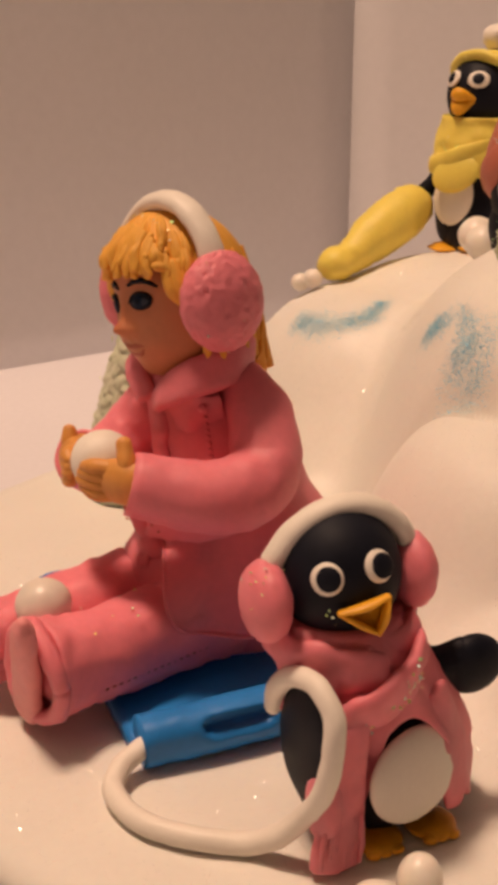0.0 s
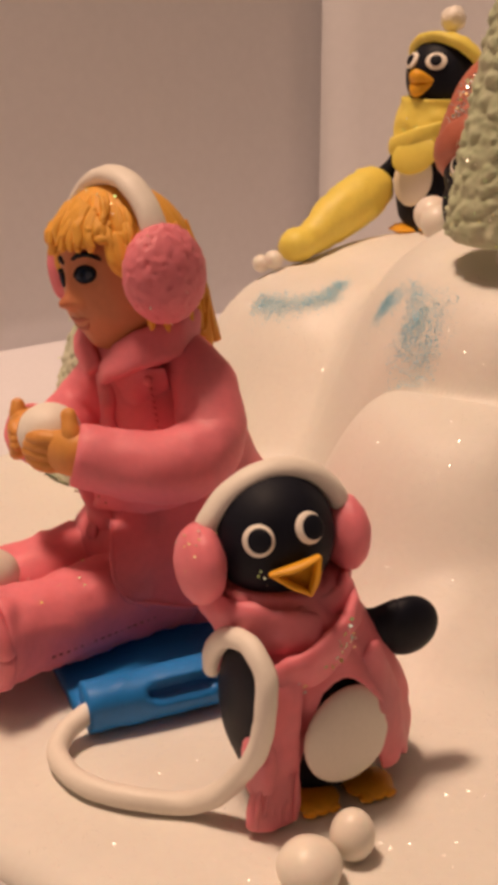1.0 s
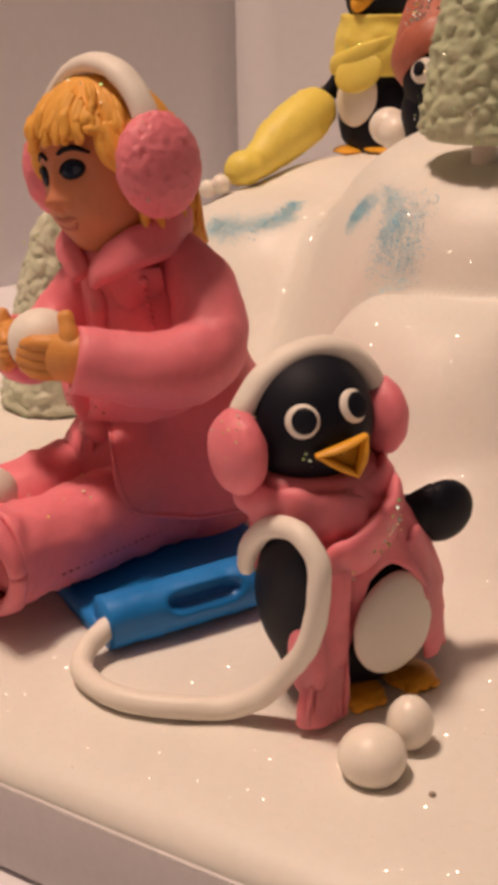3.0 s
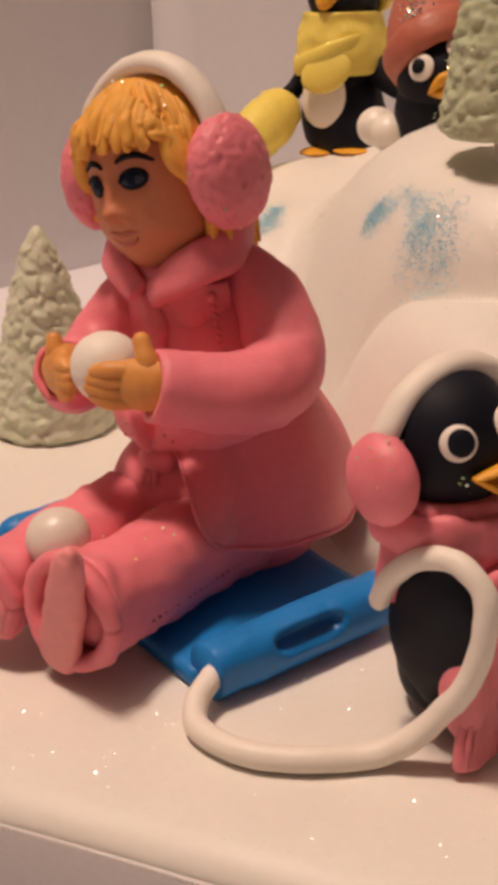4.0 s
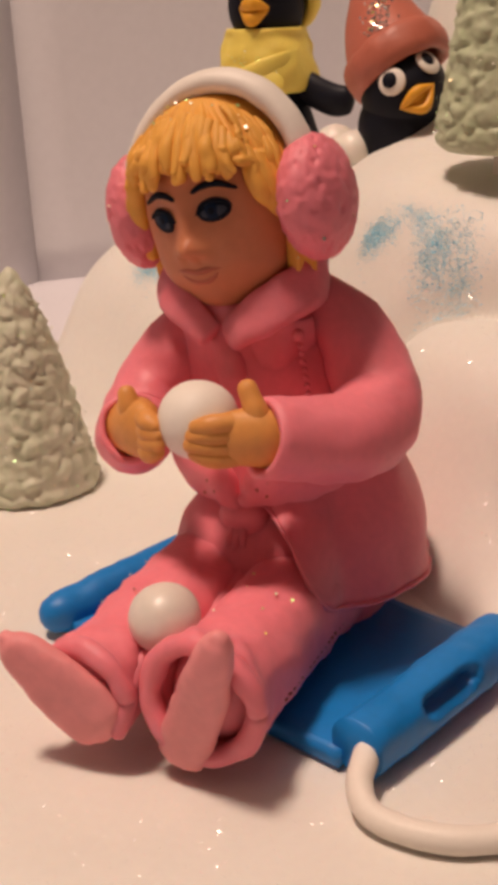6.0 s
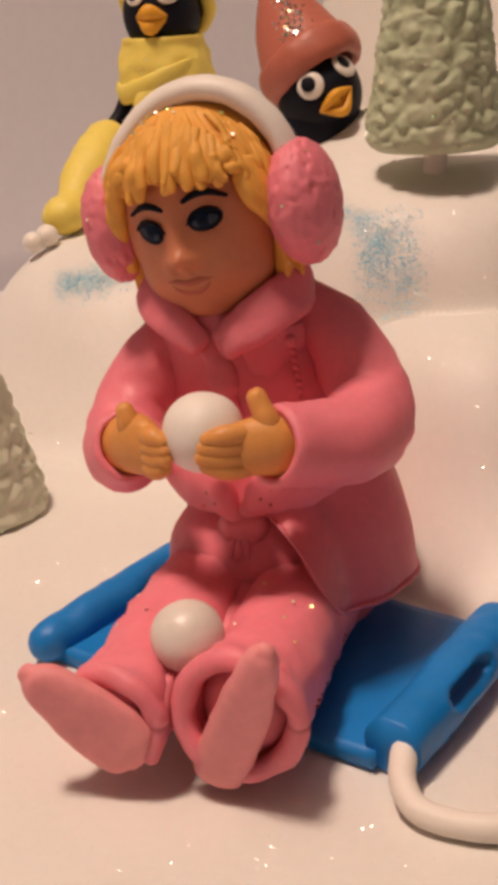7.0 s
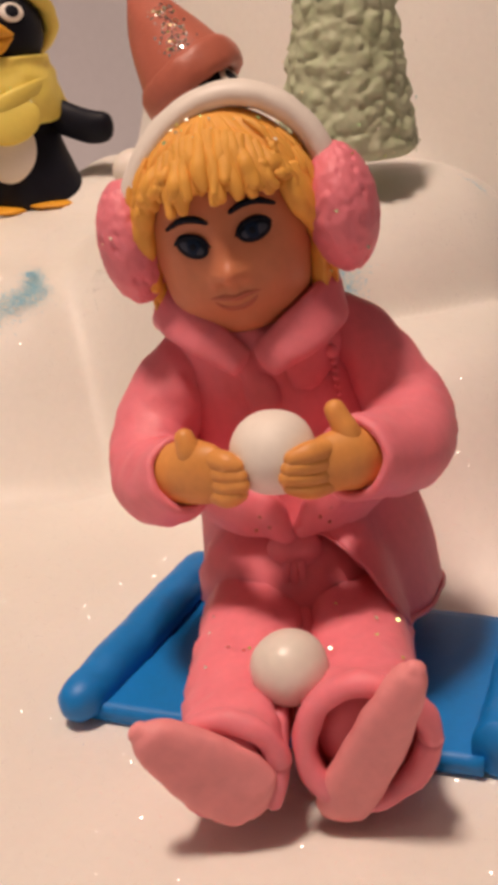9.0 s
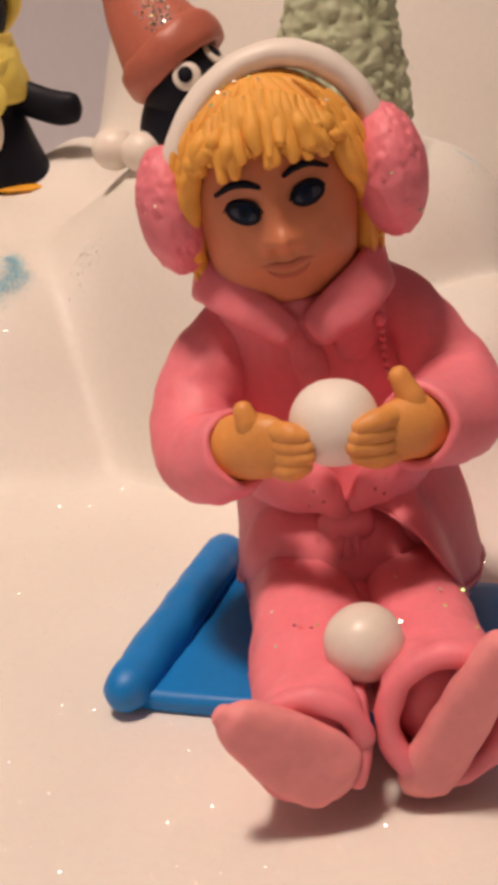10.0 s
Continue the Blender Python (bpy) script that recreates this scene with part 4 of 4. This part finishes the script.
    for v, w in ((-5.5, 41.9), (1.4, 43.0)):
        k = 8.5 * math.sqrt(max(0.05, 1 - ((v + 0.6) / 8.7) ** 2 - ((w - 39.4) / 9.2) ** 2)) - 1.2
        nrm = unit((k + 1.2, v + 0.6, (w - 39.4)))
        disc_on(sh, (k, v, w), nrm, (0, 0, 1), 2.25, 2.25, 0.75, WHITE, 22)
        disc_on(sh, np.array((k, v, w)) + nrm * 0.55 + np.array([0, 0.25, 0]), nrm, (0, 0, 1), 1.75, 1.75, 0.45, BLACK, 18)
    # open beak: a folded kite of paste, hollow between its upper and lower blade
    left, right, low = np.array((7.6, -4.6, 37.8)), np.array((8.8, 1.7, 39.7)), np.array((8.6, 0.6, 34.5))
    for a, b in ((left, right), (left, low), (right, low)):
        m = (a + b) / 2 + np.array([0.5, 0, 0])
        sh.tube([a, m, b], [(0.35, 0.7), (0.5, 1.0), (0.35, 0.7)], ORANGE, hint=tuple(unit(np.cross(b - a, (1, 0, 0)))), n=12, steps=5)
    deep = (left + right + low) / 3 - np.array([1.6, 0, 0])
    sh.add([left, right, low, deep, deep - np.array([2.5, 0, 0])], [(0, 1, 3), (1, 2, 3), (2, 0, 3), (1, 0, 4), (2, 1, 4), (0, 2, 4)], ORANGE)
    # ear muffs and band
    for v, u, w in ((-11.4, -1.0, 36.8), (10.2, -0.4, 38.0)):
        sh.ball((u, v, w), (5.2, 3.2, 5.6) if v > 0 else (5.4, 3.4, 5.8), PINK, n=34, lump=0.05, freq=0.6)
    band = [(-1.4 + 0.9 * math.sin(g), -0.5 + 10.6 * math.sin(g), 37.6 + 11.2 * math.cos(g) + 0.9 * math.sin(g)) for g in np.linspace(-1.35, 1.35, 13)]
    sh.tube(band, [(1.5, 1.9)] * 13, WHITE, hint=(0.05, 0, 1), n=16, steps=5, lump=0.12)
    for i in range(60):
        t, o = sh.rng.rand(), sh.rng.normal(0, 1.3)
        sh.flakes([(11.2 - 1.0 * abs(t - 0.6), 6.6 - 8.5 * t, 28.4 - 6.0 * t + o)], [(1, 0.1, 0.5)], [sh.rng.uniform(0.18, 0.4)], SPARKC, 0.6)
    for q in ((6.8, -5.2, 37.0), (6.5, -5.6, 37.9), (6.9, -4.9, 36.0), (6.3, -5.9, 37.2)):
        sh.flakes([q], [(1, -0.6, 0.1)], [0.28], SPARKC, 0.4)
    for i in range(14):
        d = unit(sh.rng.normal(0, 1, 3) + np.array([0.6, -0.4, 1.2]))
        sh.flakes([np.array([-1.2, -11.4, 37.0]) + d * np.array([5.5, 3.5, 5.9])], [d], [sh.rng.uniform(0.15, 0.32)], SPARKC, 0.5)
    ob = made("penguin_figurine", sh)
    return tagged(ob, "small penguin figurine in pink scarf and ear muffs holding a rope", "figurine", "penguin figurines")


def yellow_penguin():
    sh = Shape((65.8, 344.8, 0), (-0.72, -0.69), seed=71)
    z = 47.4
    sh.loft([(z - 1, 0, 0, 6, 6), (z + 2, 0, 0, 9.4, 10.0), (z + 9, 0, 0, 10.4, 11.4), (z + 18, 0, 0, 9.8, 10.6), (z + 25, -0.5, 0, 8.2, 8.6), (z + 32, -1, 0, 7.6, 8)], BLACK, lump=0.2)
    sh.loft([(z - 1.5, 1.6, 5.0, 8.6, 11.4), (z + 1.5, 1.8, 5.2, 9.2, 12.2), (z + 6, 1.4, 3.8, 9.4, 11.8), (z + 12, 0.8, 2.0, 9.6, 11.2), (z + 18, 0, 0.6, 9.2, 10.4)], BLACK)
    disc_on(sh, (9.6, -0.4, z + 14.4), (0.97, -0.02, 0.10), (0, 0.15, 1), 6.8, 8.2, 2.0, WHITE, 32)
    sh.ball((4.6, -3.0, z - 0.6), (9.2, 6.2, 1.2), ORANGE, lump=0.1, freq=0.3)
    sh.ball((4.8, 8.6, z + 0.4), (8.6, 8.0, 1.2), ORANGE, lump=0.1, freq=0.3)
    # scarf: a smooth band standing up round the neck, its end a round tongue
    sh.loft([(z + 20.0, 0.2, 0.4, 9.8, 10.6), (z + 21.2, 0.2, 0.4, 11.8, 12.8), (z + 25, 0, 0.4, 12.3, 13.2), (z + 30, -0.3, 0.1, 11.8, 12.2), (z + 34.0, -0.5, 0, 11.0, 11.2), (z + 35.8, -0.6, 0, 10.9, 11.1), (z + 36.5, -0.6, 0, 10.4, 10.6), (z + 35.4, -0.6, 0, 9.4, 9.6)], YELLOW, n=60, steps=8, lump=0.9)
    sh.tube([(2.0, -12.6, z + 23.6), (9.4, -8.6, z + 22.6), (12.4, -1.0, z + 25.0), (10.3, 6.4, z + 27.6), (5.2, 10.8, z + 29.4)], [(2.2, 0.9), (2.6, 1.1), (2.6, 1.1), (2.6, 0.8), (2.0, 0.4)], YELLOW, hint=(0.1, 0, 1), n=16, steps=7, lump=0.2)
    disc_on(sh, (12.0, 1.6, z + 21.2), (0.96, 0.14, 0.16), (0.1, -0.35, 1), 7.4, 5.2, 1.7, YELLOW, 32)
    # head, eyes, beak
    sh.ball((-1.0, 0, z + 42.0), (10.0, 10.2, 11.0), BLACK, n=40)
    for v in (-4.3, 4.1):
        w = z + 46.6
        k = 10.0 * math.sqrt(1 - (v / 10.2) ** 2 - (4.6 / 11.0) ** 2) - 1.0
        nrm = unit((k + 1, v, 4.1))
        disc_on(sh, (k, v, w), nrm, (0, 0, 1), 3.1, 2.5, 0.9, WHITE, 24)
        disc_on(sh, np.array((k, v, w)) + nrm * 0.75, nrm, (0, 0, 1), 1.7, 1.6, 0.45, BLACK, 16)
    sh.tube([(8.0, -3.6, z + 41.6), (10.8, 0, z + 42.6), (8.0, 3.6, z + 41.6)], [(0.6, 0.6), (2.0, 1.5), (0.6, 0.6)], ORANGE, n=16, steps=6)
    sh.tube([(8.0, -3.4, z + 40.8), (10.6, 0, z + 38.8), (8.0, 3.4, z + 40.8)], [(0.6, 0.6), (1.9, 1.4), (0.6, 0.6)], ORANGE, n=16, steps=6)
    # knitted cap with a bobble
    def cap(p, s):
        a = s * 1.32
        d = np.array([math.cos(p) * math.sin(a), math.sin(p) * math.sin(a), math.cos(a)])
        t = -0.85
        d = np.array([d[0] * math.cos(t) + d[2] * math.sin(t), d[1], -d[0] * math.sin(t) + d[2] * math.cos(t)])
        return np.array([-1.6, 0.8, z + 42.6]) + d * (11.6 + 0.15 * math.sin(p * 11))

    ang = np.linspace(0, 2 * math.pi, 40, endpoint=False)
    rings = [[cap(p, s) for p in ang] for s in np.linspace(0.02, 1, 14)]
    sh.grid(rings, YELLOW, (True, False))
    sh.tube([cap(p, 1.0) for p in np.linspace(-0.3, 2 * math.pi + 0.3, 28)], [(1.5, 1.9)] * 28, YELLOW, hint=(-0.55, 0, 0.8), n=12, steps=3, caps=(False, False), lump=0.25)
    sh.ball((-5.5, 0, z + 57.6), 3.6, WHITE, lump=0.12, freq=0.6)
    # flippers
    sh.tube([(0, 9.6, z + 22), (2.5, 15.5, z + 19.6), (4.4, 20, z + 18.2), (5.0, 23.4, z + 18.0)], [(4.4, 3.0), (4.2, 2.8), (4.2, 2.8), (3.8, 2.4)], BLACK, n=22, steps=6)
    sh.tube([(1, -9.4, z + 22), (3.4, -12.0, z + 17), (5.4, -14.2, z + 14), (6.0, -16.6, z + 13.0)], [(3.2, 2.6), (2.6, 2.2), (2.6, 2.2), (2.0, 1.6)], BLACK, n=20, steps=6)
    for i in range(26):
        g = sh.rng.normal(-0.1, 0.22)
        sh.flakes([(12.6 * math.cos(g), 13.0 * math.sin(g) + 1.0, z + 28.5 + sh.rng.normal(0, 1.1))], [(math.cos(g), math.sin(g), 0.3)], [sh.rng.uniform(0.15, 0.34)], SPARKC, 0.5)
    ob = made("penguin_figurine", sh)
    return tagged(ob, "penguin figurine in yellow cap and scarf standing on the hill", "figurine", "penguin figurines")


def sack():
    sh = Shape((0, 0, 0), seed=81)
    sh.tube([(47.5, 346, 57.5), (42.5, 342, 54.5), (36, 337.4, 50.5), (31, 333, 47.0), (27.5, 330.5, 45.2), (24.5, 328.4, 44.4)], [(7.0, 6.6), (7.6, 7.2), (6.9, 6.6), (5.4, 5.2), (4.6, 4.8), (5.0, 5.4)], YELLOW, n=26, steps=7, lump=0.5)
    return tagged(made("yellow_sack", sh), "long yellow sugar-paste sack of snowballs lying down the hill", "sack")


def coral_penguin():
    sh = Shape((66.3, 277.0, 0), (-0.42, -0.91), seed=91)
    z = 71.0
    sh.loft([(52, -4, 0, 7, 8), (58, -3, 0, 9, 9.5), (64, -2, 0, 9.5, 10), (70, -1, 0, 8, 8.4)], BLACK)
    sh.ball((-0.5, 0, z), (9.6, 9.6, 9.6), BLACK, n=40)
    for v, w in ((4.3, 77.2), (-3.6, 73.6)):
        k = 9.6 * math.sqrt(max(0.05, 1 - (v / 9.6) ** 2 - ((w - z) / 9.6) ** 2)) - 0.5
        nrm = unit((k + 0.5, v, w - z))
        disc_on(sh, (k, v, w), nrm, (0, 0, 1), 3.0, 3.0, 0.9, WHITE, 24)
        disc_on(sh, np.array((k, v, w)) + nrm * 0.75 + np.array([0, -0.4, 0.2]), nrm, (0, 0, 1), 1.6, 1.7, 0.45, BLACK, 16)
    # beak: a kite of paste folded along its middle
    kite = np.array([(8.6, -1.6, 68.2), (9.3, 1.2, 71.8), (8.0, 5.0, 72.6), (9.3, 3.4, 68.0)])
    ridge = (kite[0] + kite[2]) / 2 + np.array([2.3, 0, 0])
    sh.tube([kite[0], (kite[0] + kite[1]) / 2 + np.array([0.9, 0, 0]), kite[1] + np.array([0.8, 0.4, 0]), kite[2]], [(0.4, 0.5), (1.0, 1.0), (1.1, 1.2), (0.4, 0.5)], ORANGE, n=16, steps=6)
    sh.tube([kite[0], (kite[0] + kite[3]) / 2 + np.array([0.9, 0, 0]), kite[3] + np.array([0.8, 0, 0.4]), kite[2]], [(0.4, 0.5), (1.0, 1.0), (1.1, 1.2), (0.4, 0.5)], ORANGE, n=16, steps=6)
    sh.add([*kite, ridge, kite.mean(0) - np.array([1.5, 0, 0])], [(0, 1, 4), (1, 2, 4), (2, 3, 4), (3, 0, 4), (1, 0, 5), (2, 1, 5), (3, 2, 5), (0, 3, 5)], ORANGE)
    # long drooping cap with a rolled brim
    ax = unit((-0.45, -0.42, 0.8))
    x = unit(np.cross((0, 1, 0), ax))
    y = np.cross(ax, x)
    c = np.array([-3.2, -1.2, 77.0])
    ring = [c + (x * math.cos(g) * 10.1 + y * math.sin(g) * 10.1) for g in np.linspace(-0.3, 2 * math.pi + 0.3, 28)]
    sh.tube(ring, [(4.0, 2.0)] * 28, CORAL, hint=tuple(ax), n=16, steps=3, caps=(False, False), lump=0.4)
    rings = []
    for s in np.linspace(0, 1, 16):
        r = 9.9 * (1 - s) ** 0.75 + 1.6
        q = c + ax * 27 * s + np.array([-9.0, 7.0, -1.0]) * s * s
        rings.append([q + x * math.cos(g) * r + y * math.sin(g) * r + ax * 0.25 * math.sin(5 * g + 9 * s) for g in np.linspace(0, 2 * math.pi, 32, endpoint=False)])
    sh.grid(rings, CORAL)
    sh.ball(c + ax * 28.5 + np.array([-9.5, 7.5, -1.0]), 2.9, WHITE, lump=0.12, freq=0.6)
    rng = sh.rng
    for i in range(170):
        s = rng.uniform(0.16, 0.62)
        g = rng.normal(-0.35 + 0.8 * (s - 0.16), 0.22)
        r = 9.9 * (1 - s) ** 0.75 + 1.75
        q = c + ax * 27 * s + np.array([-9.0, 7.0, -1.0]) * s * s + x * math.cos(g) * r + y * math.sin(g) * r
        sh.flakes([q], [x * math.cos(g) + y * math.sin(g)], [rng.uniform(0.2, 0.5)], SPARKS if i % 6 else SPARKC, 0.5)
    ob = made("penguin_figurine", sh)
    return tagged(ob, "penguin figurine in a long coral cap peeping over the snow", "figurine", "penguin figurines")


girl()
pink_penguin()
yellow_penguin()
sack()
coral_penguin()
snowball(girl_at(17.6, 3.5, 40.3), 5.5, "white snowball held in the girl figurine's mittens", material=WHITE)
snowball(girl_at(31.0, 3.9, 18.2), 4.7, "cream-white snowball resting between the girl figurine's boots", material=CREAM)


def crumb():
    sh = Shape((22.8, 114.2, 0.25), seed=95)
    sh.ball((0, 0, 0), (0.45, 0.34, 0.3), CRUMB, n=14, lump=0.25, freq=1.5)
    return tagged(made("crumb", sh), "tiny dark crumb lying on the white icing", "crumb")


crumb()


# ---- glitter ----
def scatter(name, label, spots, size, material, seed, tilt):
    sh = Shape(seed=seed)
    q = np.asarray(spots, float)
    d = q - BOARD
    q = q[np.maximum(np.abs(d @ SIDE) / LONG, np.abs(d @ AHEAD)) < BOARD_R - 2.5]
    x, y, e = q[:, 0], q[:, 1], 0.5

    def top(a, b):
        return np.maximum(0.0, hill(a, b))

    lie = np.stack([-(top(x + e, y) - top(x - e, y)), -(top(x, y + e) - top(x, y - e)), np.full(len(x), 2 * e)], 1)
    lie /= np.linalg.norm(lie, axis=1)[:, None]
    lie += sh.rng.normal(0, tilt, lie.shape)
    lie /= np.linalg.norm(lie, axis=1)[:, None]
    side = np.cross(lie, sh.rng.normal(0, 1, lie.shape))
    side /= np.linalg.norm(side, axis=1)[:, None]
    cross = np.cross(lie, side) * 0.8
    s = (size[0] + (size[1] - size[0]) * sh.rng.rand(len(x)) ** 4)[:, None]
    c = np.stack([x, y, top(x, y) + 0.06], 1) + lie * s * 0.1
    pts = np.stack([c + side * s, c + cross * s, c - side * s, c - cross * s], 1).reshape(-1, 3)
    sh.add(pts, [(4 * i, 4 * i + 1, 4 * i + 2, 4 * i + 3) for i in range(len(x))], material)
    return tagged(made(name, sh, smooth=False), label, "glitter", kind="stuff")


rng = np.random.RandomState(7)
scatter("snow_glitter", "fine clear glitter strewn over the icing", np.stack([rng.uniform(-72, 170, 110000), rng.uniform(92, 370, 110000)], 1), (0.06, 0.22), SPARK, 101, 0.36)


def patch(spots, count, seed):
    r = np.random.RandomState(seed)
    out = []
    for _ in range(count):
        x, y, sx, sy = spots[r.randint(len(spots))]
        out.append((r.normal(x, 1.4 * sx), r.normal(y, 1.3 * sy)))
    return out


DUST = (0.06, 0.24)
TOP = [(39.4, 246.0, 0.7, 1.2), (40.6, 244.5, 0.7, 1.2), (42.0, 243.0, 0.8, 1.4), (45.4, 239.0, 0.9, 1.4), (45.0, 235.0, 0.9, 1.6), (44.2, 231.5, 0.9, 1.4)]
scatter("blue_glitter", "blue glitter dusted on the hill", patch(TOP, 8000, 5), DUST, SPARKB, 102, 0.4)
scatter("blue_glitter", "thin edge of the blue glitter dusting on the hill", patch([(43.2, 227.5, 1.6, 2.0), (46.4, 225.0, 1.4, 1.8), (44.6, 224.0, 1.4, 1.2), (47.4, 229.0, 1.4, 1.6), (42.2, 231.0, 1.2, 1.6)], 2600, 9), (0.08, 0.24), SPARKB, 105, 0.4)
TRAIL = [(13.9, 307.6, 1.2, 1.6), (16.4, 304.8, 1.5, 1.7), (19.4, 302.0, 1.6, 1.6), (24.5, 299.8, 1.6, 1.3), (29.0, 299.2, 1.5, 1.2), (32.6, 301.0, 1.0, 1.4), (35.2, 304.6, 0.8, 1.2), (38.8, 308.0, 0.9, 1.0)]
scatter("blue_glitter", "blue glitter trail dusted on the hill's flank", patch(TRAIL, 9000, 6), DUST, SPARKB, 103, 0.4)
scatter("silver_glitter", "faint grey dusting of glitter on the hill's flank", patch([(40.5, 290.0, 1.2, 1.5), (42.6, 286.5, 1.2, 1.6), (44.0, 313.0, 1.2, 1.0)], 260, 10), (0.1, 0.28), SPARKS, 106, 0.4)
scatter("blue_glitter", "small fleck of blue glitter on the slope", patch([(85.6, 220.8, 0.5, 1.2)], 90, 8), (0.09, 0.30), SPARKB, 104, 0.4)
